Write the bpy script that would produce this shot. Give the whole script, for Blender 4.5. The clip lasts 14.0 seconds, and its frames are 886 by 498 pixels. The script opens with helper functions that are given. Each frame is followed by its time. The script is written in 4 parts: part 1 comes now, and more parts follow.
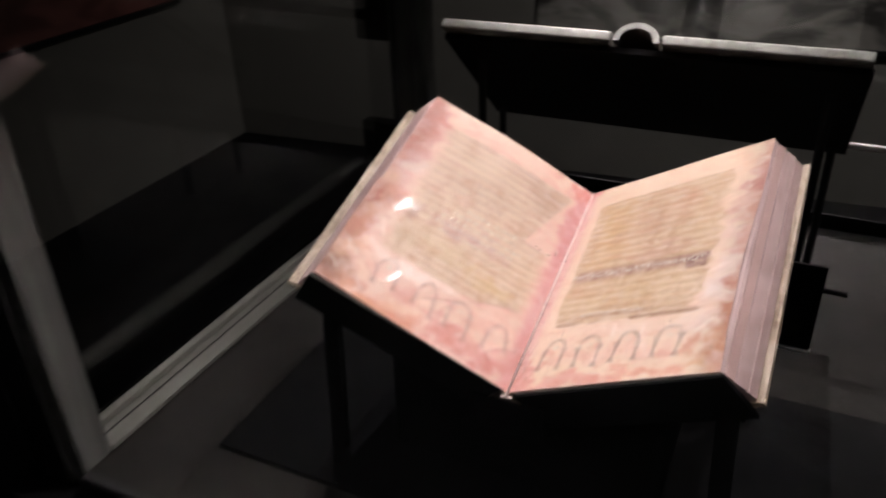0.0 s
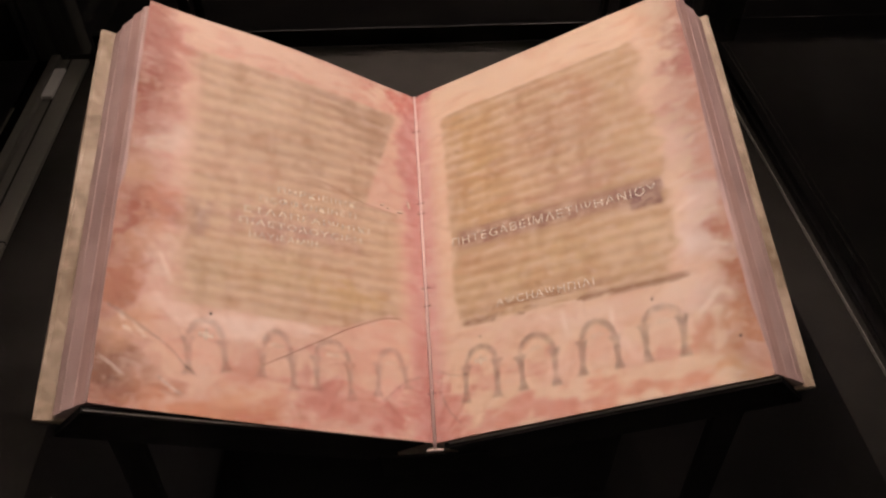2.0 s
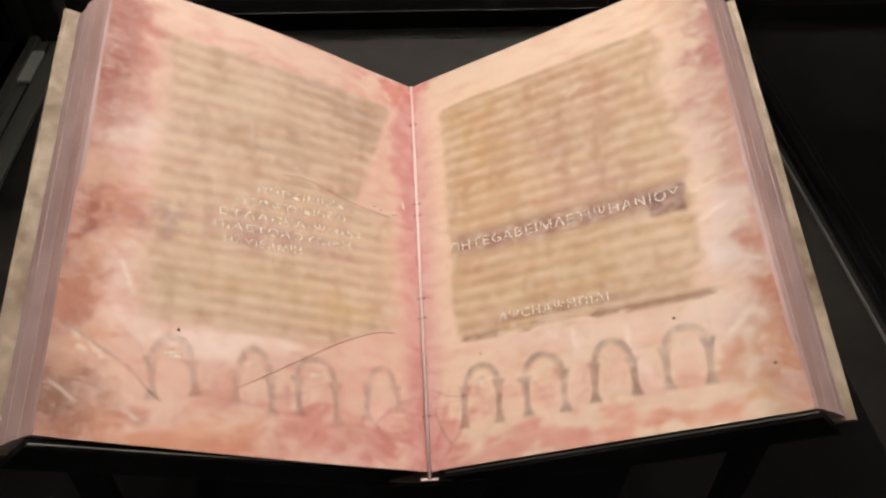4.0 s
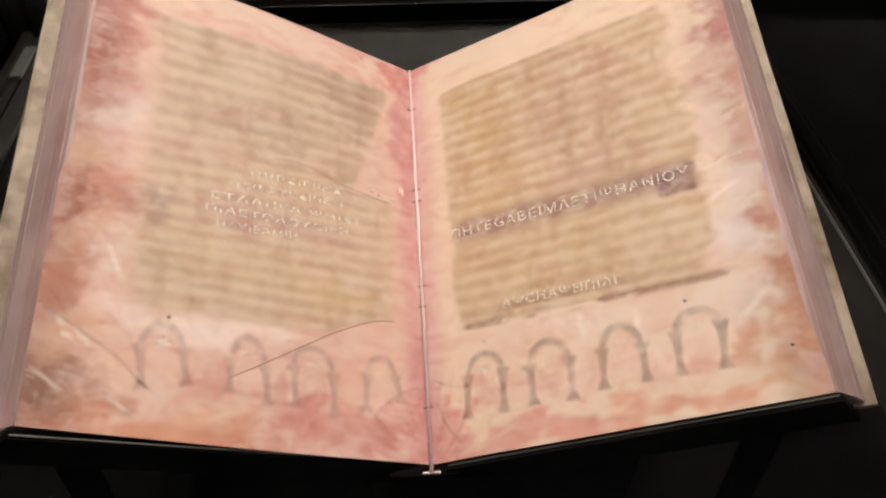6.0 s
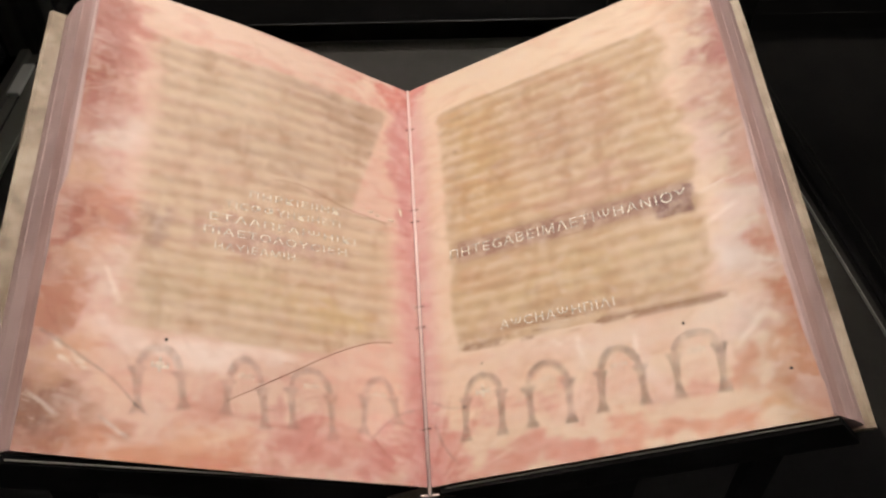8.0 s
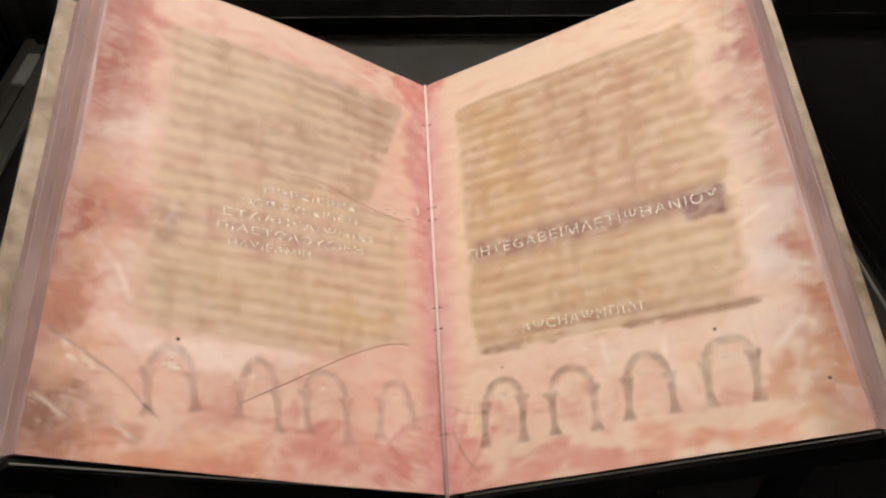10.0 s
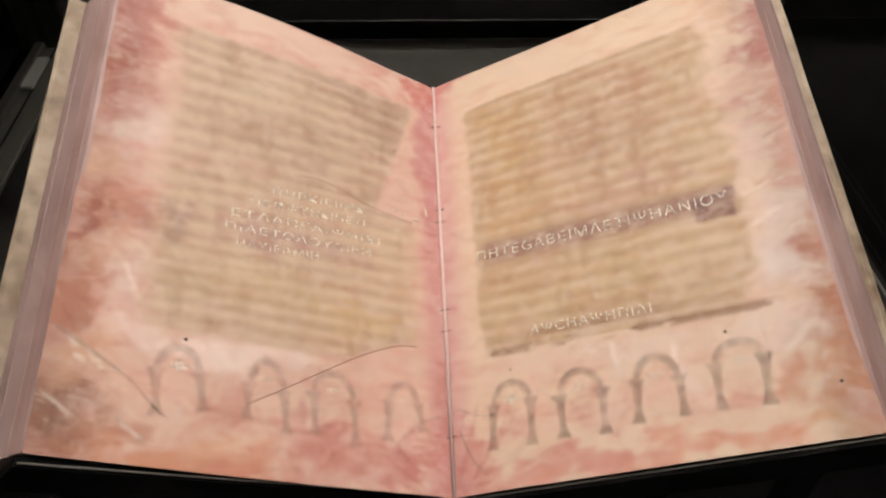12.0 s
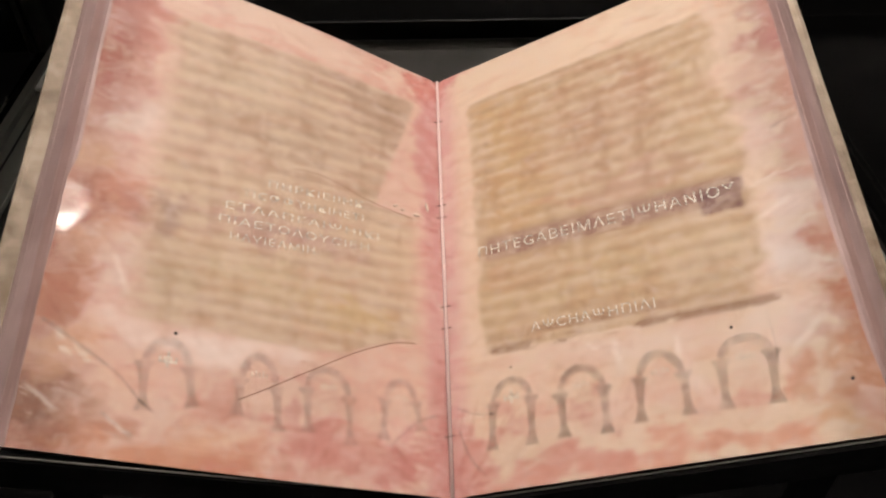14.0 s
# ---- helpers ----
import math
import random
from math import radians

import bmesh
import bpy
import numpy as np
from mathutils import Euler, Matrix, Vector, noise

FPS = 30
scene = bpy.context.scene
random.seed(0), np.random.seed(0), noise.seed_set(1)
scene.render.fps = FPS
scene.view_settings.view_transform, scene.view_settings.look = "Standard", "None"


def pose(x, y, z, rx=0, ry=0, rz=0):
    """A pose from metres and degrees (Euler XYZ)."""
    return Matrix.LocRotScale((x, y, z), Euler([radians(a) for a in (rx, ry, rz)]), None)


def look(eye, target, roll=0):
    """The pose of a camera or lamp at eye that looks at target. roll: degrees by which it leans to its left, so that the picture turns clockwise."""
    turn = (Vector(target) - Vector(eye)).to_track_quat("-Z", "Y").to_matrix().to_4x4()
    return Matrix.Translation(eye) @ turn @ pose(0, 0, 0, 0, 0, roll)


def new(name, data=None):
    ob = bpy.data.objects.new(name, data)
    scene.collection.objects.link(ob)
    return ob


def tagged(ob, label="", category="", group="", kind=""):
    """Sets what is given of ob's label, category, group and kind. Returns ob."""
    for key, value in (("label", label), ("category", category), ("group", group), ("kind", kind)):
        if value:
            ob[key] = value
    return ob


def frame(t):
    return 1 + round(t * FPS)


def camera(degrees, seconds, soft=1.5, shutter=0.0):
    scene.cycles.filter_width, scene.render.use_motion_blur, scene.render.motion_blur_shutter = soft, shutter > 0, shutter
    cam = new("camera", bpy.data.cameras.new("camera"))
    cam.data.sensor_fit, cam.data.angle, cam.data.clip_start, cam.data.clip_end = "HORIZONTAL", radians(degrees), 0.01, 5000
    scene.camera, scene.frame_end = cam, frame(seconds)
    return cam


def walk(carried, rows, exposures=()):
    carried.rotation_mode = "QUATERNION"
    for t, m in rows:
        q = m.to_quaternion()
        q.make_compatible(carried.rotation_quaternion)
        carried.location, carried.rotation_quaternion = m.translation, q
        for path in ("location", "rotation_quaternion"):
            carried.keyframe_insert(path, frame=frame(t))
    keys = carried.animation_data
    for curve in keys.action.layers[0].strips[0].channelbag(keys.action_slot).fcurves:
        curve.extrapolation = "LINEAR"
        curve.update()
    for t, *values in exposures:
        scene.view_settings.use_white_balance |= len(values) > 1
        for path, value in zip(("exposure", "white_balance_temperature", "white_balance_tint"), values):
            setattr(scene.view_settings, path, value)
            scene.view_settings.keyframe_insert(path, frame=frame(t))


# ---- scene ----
cam = camera(59.05, 14.0, soft=2.1, shutter=0.5)
ROWS = [
    (0.0, 0.1953, -0.5085, 1.4606, 60.24, 2.03, 25.41),
    (0.2, 0.1549, -0.4587, 1.4571, 59.39, 2.57, 20.71),
    (0.4, 0.1163, -0.3996, 1.4512, 57.23, 3.60, 16.05),
    (0.5, 0.0989, -0.3790, 1.4519, 56.02, 3.43, 14.47),
    (0.6, 0.0902, -0.3657, 1.4458, 55.30, 3.12, 13.78),
    (0.8, 0.0514, -0.3667, 1.4461, 54.42, 2.05, 11.93),
    (1.0, 0.0193, -0.3601, 1.4455, 52.35, 1.14, 9.89),
    (1.1, -0.0094, -0.3577, 1.4417, 51.21, -0.42, 6.69),
    (1.3, -0.0251, -0.3315, 1.4329, 48.78, -0.80, 1.00),
    (1.5, -0.0211, -0.3056, 1.4290, 46.74, -0.73, -2.61),
    (1.8, -0.0260, -0.2757, 1.4234, 45.81, -1.28, -4.21),
    (2.0, -0.0167, -0.2575, 1.4318, 44.76, -0.50, -4.02),
    (4.3, -0.0119, -0.2146, 1.3974, 43.80, -1.10, -3.55),
    (4.5, -0.0092, -0.2168, 1.3934, 43.83, -0.83, -3.36),
    (5.0, -0.0105, -0.2163, 1.3933, 43.91, -0.98, -3.64),
    (5.5, -0.0100, -0.2122, 1.3879, 43.95, -0.67, -3.84),
    (6.0, -0.0131, -0.2116, 1.3866, 44.11, -0.67, -4.02),
    (6.5, -0.0141, -0.2098, 1.3861, 44.23, -0.78, -4.01),
    (7.0, -0.0157, -0.2100, 1.3865, 44.42, -1.01, -4.04),
    (7.5, -0.0135, -0.2110, 1.3913, 44.93, -0.93, -4.03),
    (8.0, -0.0141, -0.2086, 1.3893, 45.14, -0.91, -4.19),
    (10.5, -0.0253, -0.1964, 1.3761, 44.93, -1.57, -3.49),
    (11.0, -0.0234, -0.1990, 1.3730, 44.88, -1.46, -3.30),
    (11.5, -0.0262, -0.2000, 1.3722, 45.01, -1.40, -3.21),
    (12.0, -0.0256, -0.1975, 1.3769, 45.37, -1.30, -3.23),
    (12.5, -0.0253, -0.2024, 1.3782, 45.88, -1.13, -2.96),
    (13.0, -0.0228, -0.2017, 1.3673, 45.97, -0.85, -2.69),
    (13.5, -0.0218, -0.1949, 1.3656, 45.92, -0.60, -2.40),
    (14.0, -0.0125, -0.1958, 1.3656, 45.86, -0.13, -2.02),
]
STOPS = [(0.0, 0.22, 5950, 15), (0.5, 0.13, 6000, 17), (1.0, 0.06, 6650, 16), (1.5, -0.32, 7200, 24), (2.0, -0.42, 7400, 27), (2.2, -0.39, 7300, 26),
         (4.3, -0.04, 6500, 11), (8.0, -0.05, 6500, 10), (11.0, -0.11, 6500, 10), (14.0, -0.17, 6550, 12)]
walk(cam, [(t, pose(x, y, z, rx, ry, rz)) for t, x, y, z, rx, ry, rz in ROWS], STOPS)

# ---- world, lamps ----
world = bpy.data.worlds.new("world")
world.use_nodes = True
world.node_tree.nodes["Background"].inputs[0].default_value = (0.9, 0.95, 1.0, 1)
world.node_tree.nodes["Background"].inputs[1].default_value = 0.0
scene.world = world


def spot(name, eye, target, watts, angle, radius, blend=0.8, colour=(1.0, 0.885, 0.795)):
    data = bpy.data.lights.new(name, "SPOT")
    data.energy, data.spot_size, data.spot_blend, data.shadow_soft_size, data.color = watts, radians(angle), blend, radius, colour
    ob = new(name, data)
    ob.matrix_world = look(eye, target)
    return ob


# Lamps overhead, all unseen, the last two added as fills: (lamp place, aim, watts, cone)
LAMPS_AND_FILLS = [
    ((0.56, 0.46, 2.42), (-0.10, 0.05, 1.05), 20.0, 36),
    ((0.40, 0.66, 2.42), (-0.07, 0.05, 1.05), 17.5, 36),
    ((-0.44, 0.46, 2.42), (0.10, 0.07, 1.05), 21.0, 42),
    ((-0.32, 0.66, 2.42), (0.10, 0.07, 1.05), 19.5, 42),
    # Added fills: this one brightens the rear deck, the next the back wall.
    ((0.10, 2.20, 2.36), (0.02, 0.60, 0.86), 150.0, 24),
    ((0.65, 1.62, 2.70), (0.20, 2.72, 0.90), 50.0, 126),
]
for eye, aim, watts, cone in LAMPS_AND_FILLS:
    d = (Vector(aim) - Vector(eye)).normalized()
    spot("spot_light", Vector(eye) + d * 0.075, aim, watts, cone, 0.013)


# ---- node helpers ----
class Nodes:
    def __init__(self, name):
        self.mat = bpy.data.materials.new(name)
        self.mat.use_nodes = True
        self.tree = self.mat.node_tree
        self.bsdf = self.tree.nodes["Principled BSDF"]
        self.out = self.tree.nodes["Material Output"]

    def put(self, socket, value):
        if isinstance(value, bpy.types.NodeSocket):
            self.tree.links.new(value, socket)
        elif isinstance(value, tuple) and len(value) == 3 and socket.type == "RGBA":
            socket.default_value = (*value, 1)
        else:
            socket.default_value = value

    def math(self, op, a, b=0.0, c=0.0, clamp=False):
        node = self.tree.nodes.new("ShaderNodeMath")
        node.operation, node.use_clamp = op, clamp
        for i, v in enumerate((a, b, c)):
            self.put(node.inputs[i], v)
        return node.outputs[0]

    def mul(self, a, b):
        return self.math("MULTIPLY", a, b)

    def plus(self, a, b):
        return self.math("ADD", a, b)

    def less(self, a, b):
        return self.math("SUBTRACT", a, b)

    def step(self, v, lo, hi, a=0.0, b=1.0):
        node = self.tree.nodes.new("ShaderNodeMapRange")
        node.interpolation_type = "SMOOTHSTEP"
        for i, x in enumerate((v, lo, hi, a, b)):
            self.put(node.inputs[i], x)
        return node.outputs[0]

    def window(self, v, lo, hi, soft):
        return self.mul(self.step(v, lo - soft, lo + soft), self.step(self.less(hi, v), -soft, soft))

    def mix(self, f, a, b):
        node = self.tree.nodes.new("ShaderNodeMix")
        node.data_type = "RGBA"
        self.put(node.inputs[0], f)
        self.put(node.inputs[6], a)
        self.put(node.inputs[7], b)
        return node.outputs[2]

    def join(self, x, y, z=0.0):
        node = self.tree.nodes.new("ShaderNodeCombineXYZ")
        for i, v in enumerate((x, y, z)):
            self.put(node.inputs[i], v)
        return node.outputs[0]

    def noise(self, vec, scale, detail=3.0, rough=0.55, warp=0.0):
        node = self.tree.nodes.new("ShaderNodeTexNoise")
        self.put(node.inputs["Vector"], vec)
        node.inputs["Scale"].default_value, node.inputs["Detail"].default_value = scale, detail
        node.inputs["Roughness"].default_value, node.inputs["Distortion"].default_value = rough, warp
        return node.outputs[0]

    def coords(self, kind="Object"):
        return self.tree.nodes.new("ShaderNodeTexCoord").outputs[kind]

    def bump(self, height, strength, distance):
        node = self.tree.nodes.new("ShaderNodeBump")
        self.put(node.inputs["Height"], height)
        node.inputs["Strength"].default_value, node.inputs["Distance"].default_value = strength, distance
        return node.outputs[0]

    def set(self, **values):
        for key, v in values.items():
            self.put(self.bsdf.inputs[key.replace("_", " ")], v)
        return self.mat


def surface(name, dark, light, scale, rough=0.6, metal=0.0, bump=0.15, fine=8.0, stretch=(1, 1, 1), coat=0.0, spec=0.5):
    """A plain worn surface: two scales of variation in colour, gloss and relief."""
    n = Nodes(name)
    m = n.tree.nodes.new("ShaderNodeMapping")
    n.put(m.inputs[0], n.coords())
    m.inputs["Scale"].default_value = stretch
    vec = m.outputs[0]
    big, small = n.noise(vec, scale, 4, 0.6), n.noise(vec, scale * fine, 3, 0.6)
    f = n.step(n.plus(n.mul(big, 0.6), n.mul(small, 0.4)), 0.3, 0.7)
    r = n.plus(n.mul(small, 0.25), rough - 0.12)
    return n.set(Base_Color=n.mix(f, dark, light), Roughness=r, Metallic=metal, Coat_Weight=coat, Specular_IOR_Level=spec,
                 Normal=n.bump(small, bump, 0.0006))


BLACK = surface("black_metal_paint", (0.006, 0.006, 0.0065), (0.012, 0.0115, 0.011), 9, 0.5, bump=0.05, spec=0.25)
CRADLE = surface("matt_black", (0.0035, 0.0035, 0.0036), (0.0065, 0.006, 0.006), 9, 0.85, bump=0.05, spec=0.08)
FELT = surface("dark_felt", (0.017, 0.0155, 0.0142), (0.028, 0.0252, 0.0228), 14, 0.95, bump=0.5, fine=40, spec=0.1)
RAIL = surface("aluminium", (0.15, 0.143, 0.125), (0.24, 0.232, 0.205), 6, 0.45, 0.25, fine=14, stretch=(1, 0.06, 1))
RAILDARK = surface("black_seal", (0.010, 0.010, 0.010), (0.020, 0.019, 0.018), 12, 0.6, spec=0.3)
POST = surface("grey_metal", (0.06, 0.059, 0.056), (0.20, 0.195, 0.18), 7, 0.5, 0.15, stretch=(1, 1, 0.08))
SILVER = surface("worn_silver", (0.24, 0.235, 0.22), (0.48, 0.47, 0.44), 30, 0.42, 0.9, bump=0.4, fine=6)
SILVERREL = surface("chased_silver", (0.16, 0.15, 0.13), (0.62, 0.60, 0.55), 24, 0.45, 0.75, bump=1.0, fine=3)
STEEL = surface("bright_steel", (0.60, 0.59, 0.56), (0.74, 0.73, 0.70), 20, 0.35, 0.6)
WALLPAINT = surface("olive_grey_wall", (0.175, 0.168, 0.145), (0.225, 0.215, 0.188), 1.2, 0.85, bump=0.3, fine=60)
CARPET = surface("black_carpet", (0.006, 0.006, 0.007), (0.016, 0.015, 0.015), 4, 0.95, bump=0.6, fine=80, spec=0.1)
CEILING = surface("black_ceiling", (0.012, 0.012, 0.012), (0.022, 0.021, 0.020), 2, 0.9)
WHITETAG = surface("white_plastic", (0.76, 0.75, 0.72), (0.86, 0.85, 0.82), 20, 0.4)
THREAD = surface("dark_thread", (0.05, 0.025, 0.02), (0.10, 0.05, 0.04), 60, 0.8)
CREASE = surface("brown_crease", (0.17, 0.085, 0.05), (0.30, 0.16, 0.10), 120, 0.7)
SPECK = surface("dark_speck", (0.03, 0.02, 0.018), (0.06, 0.035, 0.03), 200, 0.7)


def make_glass():
    n = Nodes("clear_glass")
    return n.set(Base_Color=(0.97, 0.99, 0.98), Roughness=0.0, IOR=1.45, Transmission_Weight=1.0)


GLASS = make_glass()


def make_clear_plastic():
    n = Nodes("clear_plastic_rod")
    streak = n.noise(n.coords(), 90, 3, 0.6)
    return n.set(Base_Color=(0.88, 0.68, 0.65), Roughness=0.12, IOR=1.45, Transmission_Weight=0.1, Coat_Weight=1.0,
                 Coat_Roughness=0.05, Normal=n.bump(streak, 0.3, 0.001))


CLEAR = make_clear_plastic()
# Opaque pale colour helps paint the glints of the film wrinkles.
GLOSSY = surface("glossy_film", (0.72, 0.56, 0.46), (0.80, 0.66, 0.56), 200, 0.16, bump=0.05, coat=1.0, spec=0.8)

# ---- the book's measures ----
SLOPE, OPEN, WIDE, TALL = 17.5, radians(31.55), 0.2039, 0.2688
CO, SO = math.cos(OPEN), math.sin(OPEN)


def leaf(side, u, v, h=0.0):
    """A place in the book: u from the fold, v from the foot, h over the page."""
    return Vector((side * (u * CO - h * SO), v, u * SO + h * CO))


def page_relief(side, u, v):
    """Height of the cockled parchment over its flat plane."""
    wave = 0.0005 * noise.noise(Vector((u * 22 + 5 * side, v * 16, 1.7))) + 0.0001 * noise.noise(Vector((u * 60, v * 48 + side, 4.1)))
    fold = -0.0012 * math.exp(-u / 0.005)
    bulge = 0.0034 * math.sin(math.pi * min(1.0, u / WIDE)) ** 2 * max(0.0, v / TALL) ** 1.5 if side < 0 else 0.0
    return wave * min(1.0, u / 0.03) + fold + bulge + 0.0012


# ---- dye of the parchment, laid on in stains, with painted crinkle highlights ----
def tone(r, g, b):
    """A colour named by its 8-bit display values, as base colour under the warm lamps."""
    lin = [((c / 255 + 0.055) / 1.055) ** 2.4 for c in (r, g, b)]
    return np.array([lin[0] / 1.15, lin[1] / 1.03, lin[2] / 0.915])


LATTICE = np.random.RandomState(7).rand(256, 256)


def clouds(x, y, octaves=4, rough=0.55):
    """Smooth lattice noise in several octaves, 0 to 1."""
    total, weight, size = 0.0, 1.0, 0.0
    for k in range(octaves):
        xi, yi = np.floor(x).astype(int), np.floor(y).astype(int)
        fx, fy = x - xi, y - yi
        fx, fy = fx * fx * (3 - 2 * fx), fy * fy * (3 - 2 * fy)
        c = [LATTICE[(xi + i) % 256, (yi + j) % 256] for i, j in ((0, 0), (1, 0), (0, 1), (1, 1))]
        total = total + weight * ((c[0] * (1 - fx) + c[1] * fx) * (1 - fy) + (c[2] * (1 - fx) + c[3] * fx) * fy)
        size += weight
        weight, x, y = weight * rough, x * 2.03 + 17.3, y * 2.03 + 9.1
    return total / size


def ease(x, lo, hi):
    t = np.clip((x - lo) / (hi - lo), 0, 1)
    return t * t * (3 - 2 * t)


class Dye:
    """Colours of a page at places (u, v)."""
    def __init__(self, u, v, seed, base):
        self.u, self.v = u, v
        big = clouds(u * 45 + seed, v * 45, 5, 0.62) - 0.5
        side = clouds(u * 45 + seed + 60, v * 45 + 31, 5, 0.62) - 0.5
        self.wu, self.wv = u + 0.030 * big, v + 0.030 * side
        self.fibre = clouds(u * 60 + seed + 9, v * 170 + 4, 5, 0.68)
        self.mottle = clouds(u * 120 + seed + 77, v * 120 + 50, 5, 0.65)
        self.colour = np.ones(u.shape + (3,)) * base

    def lay(self, f, colour):
        self.colour += (colour - self.colour) * np.clip(f, 0, 1)[..., None]

    def dab(self, u0, v0, ru, rv, colour, amount=0.9, turn=0.0):
        c, s = math.cos(radians(turn)), math.sin(radians(turn))
        x, y = self.wu - u0, self.wv - v0
        d = np.sqrt(((x * c + y * s) / ru) ** 2 + ((y * c - x * s) / rv) ** 2)
        grain = 0.55 * self.fibre + 0.45 * self.mottle
        self.lay(amount * ease(d + 2.2 * (0.5 - grain), 1.25, 0.30), colour)

    def crinkle_glint(self, a, b, wide, amount=0.65):
        """A crinkle's highlight painted as a pale streak from place a to place b."""
        dx, dy = b[0] - a[0], b[1] - a[1]
        long = math.hypot(dx, dy)
        x, y = 0.75 * self.u + 0.25 * self.wu - a[0], 0.75 * self.v + 0.25 * self.wv - a[1]
        along, off = (x * dx + y * dy) / long / long, np.abs(y * dx - x * dy) / long
        f = ease(along, -0.15, 0.25) * ease(along, 1.15, 0.75) * ease(off, wide, 0.2 * wide)
        self.lay(amount * f * ease(self.fibre, 0.30, 0.55), tone(246, 224, 206))

    def finish(self):
        """Uneven soaking: darker and rosier along the fibres. Also scaled darker towards the fore-edge."""
        self.lay(0.34 * ease(self.fibre, 0.50, 0.66), self.colour * np.array([0.92, 0.74, 0.68]))
        self.lay(0.30 * ease(self.mottle, 0.50, 0.34), self.colour * 0.55 + 0.45 * tone(236, 208, 188))
        streak = clouds(self.u * 30 + 3, self.v * 330 + 8, 3, 0.6)
        self.lay(0.24 * ease(streak, 0.55, 0.72), self.colour * np.array([0.88, 0.80, 0.77]))
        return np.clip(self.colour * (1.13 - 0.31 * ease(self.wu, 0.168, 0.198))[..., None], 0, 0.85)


ROSE, RUST, DEEP = tone(188, 120, 108), tone(196, 126, 94), tone(164, 92, 68)
PALE, CREAM, PEACH, PINK = tone(232, 202, 184), tone(226, 190, 165), tone(224, 174, 142), tone(217, 167, 148)


def dye_left(u, v):
    d = Dye(u, v, 3.0, tone(219, 176, 154))
    d.lay(0.8 * ease(v, 0.240, 0.252), CREAM)
    d.lay(0.55 * ease(d.fibre, 0.46, 0.62), PINK)
    d.lay(0.85 * ease(d.wu, 0.170, 0.198), tone(204, 142, 122))
    d.dab(0.196, 0.238, 0.026, 0.040, ROSE, 0.65)
    d.dab(0.201, 0.200, 0.012, 0.024, DEEP * 1.1, 0.6)
    d.dab(0.190, 0.182, 0.018, 0.016, ROSE, 0.5)
    d.dab(0.179, 0.170, 0.016, 0.022, PALE, 0.8, 30)
    d.dab(0.194, 0.142, 0.013, 0.015, PEACH, 0.9)
    d.dab(0.182, 0.150, 0.010, 0.008, PINK, 0.7)
    d.dab(0.188, 0.121, 0.026, 0.010, tone(204, 138, 112), 0.9, -4)
    d.dab(0.199, 0.116, 0.008, 0.012, DEEP, 0.85, 10)
    d.dab(0.172, 0.117, 0.010, 0.008, tone(176, 128, 118), 0.6)
    d.dab(0.201, 0.094, 0.007, 0.010, DEEP, 0.8)
    d.dab(0.187, 0.098, 0.013, 0.014, PEACH, 0.7)
    d.dab(0.196, 0.072, 0.018, 0.022, RUST, 0.65)
    d.dab(0.183, 0.074, 0.008, 0.012, tone(200, 132, 104), 0.7, 15)
    d.dab(0.176, 0.088, 0.010, 0.018, PALE, 0.6)
    d.dab(0.172, 0.064, 0.008, 0.012, PINK, 0.7)
    d.dab(0.188, 0.046, 0.022, 0.010, PEACH, 0.85, -35)
    d.dab(0.196, 0.036, 0.012, 0.008, tone(214, 160, 124), 0.8)
    d.dab(0.197, 0.020, 0.016, 0.018, tone(150, 102, 80), 0.9)
    d.dab(0.182, 0.026, 0.018, 0.008, tone(186, 138, 114), 0.7, -30)
    d.dab(0.150, 0.008, 0.060, 0.013, tone(204, 138, 106), 0.9)
    d.dab(0.120, 0.018, 0.022, 0.008, PEACH, 0.7)
    d.dab(0.060, 0.014, 0.055, 0.018, tone(207, 140, 126), 0.85)
    d.dab(0.088, 0.030, 0.012, 0.018, tone(200, 138, 124), 0.6)
    d.dab(0.128, 0.0605, 0.050, 0.009, tone(236, 206, 188), 1.0)
    d.dab(0.092, 0.058, 0.006, 0.012, PALE, 0.8)
    d.dab(0.034, 0.056, 0.022, 0.014, tone(226, 180, 158), 0.7)
    d.dab(0.032, 0.030, 0.010, 0.010, tone(232, 186, 168), 0.85)
    d.dab(0.052, 0.032, 0.010, 0.016, tone(224, 174, 152), 0.6)
    d.dab(0.108, 0.042, 0.012, 0.010, tone(226, 184, 162), 0.8)
    d.dab(0.146, 0.040, 0.010, 0.012, tone(224, 178, 156), 0.7)
    d.dab(0.125, 0.036, 0.008, 0.014, tone(202, 142, 124), 0.6)
    d.dab(0.170, 0.034, 0.010, 0.008, tone(226, 184, 160), 0.7, -35)
    d.dab(0.166, 0.022, 0.014, 0.006, tone(190, 136, 112), 0.6, -30)
    # Glossy crinkles: their highlights go into the colour as pale streaks.
    for a, b, wide in (((0.1940, 0.0550), (0.1837, 0.0390), 0.0026), ((0.1870, 0.0510), (0.1785, 0.0405), 0.0020), ((0.1720, 0.0225), (0.1600, 0.0160), 0.0012),
                       ((0.2000, 0.0300), (0.1880, 0.0215), 0.0012), ((0.1780, 0.0930), (0.1700, 0.0760), 0.0020)):
        d.crinkle_glint(a, b, wide)
    # the written block, its inner corner cut off by a lifted fold
    wob = 0.010 * (clouds(u * 3, v * 115 + 40, 2) - 0.5) + 0.008 * (d.mottle - 0.5)
    inner = np.where(v > 0.158, 0.0195 + np.clip(0.2415 - v, 0, 1) * 0.33, 0.021)
    arc = 0.0805 - 0.45 * np.clip(u - 0.030, 0, 1)
    low = np.where(u < 0.066, arc, 0.0655)
    soft = np.where(v > 0.158, 0.0022, 0.0075)
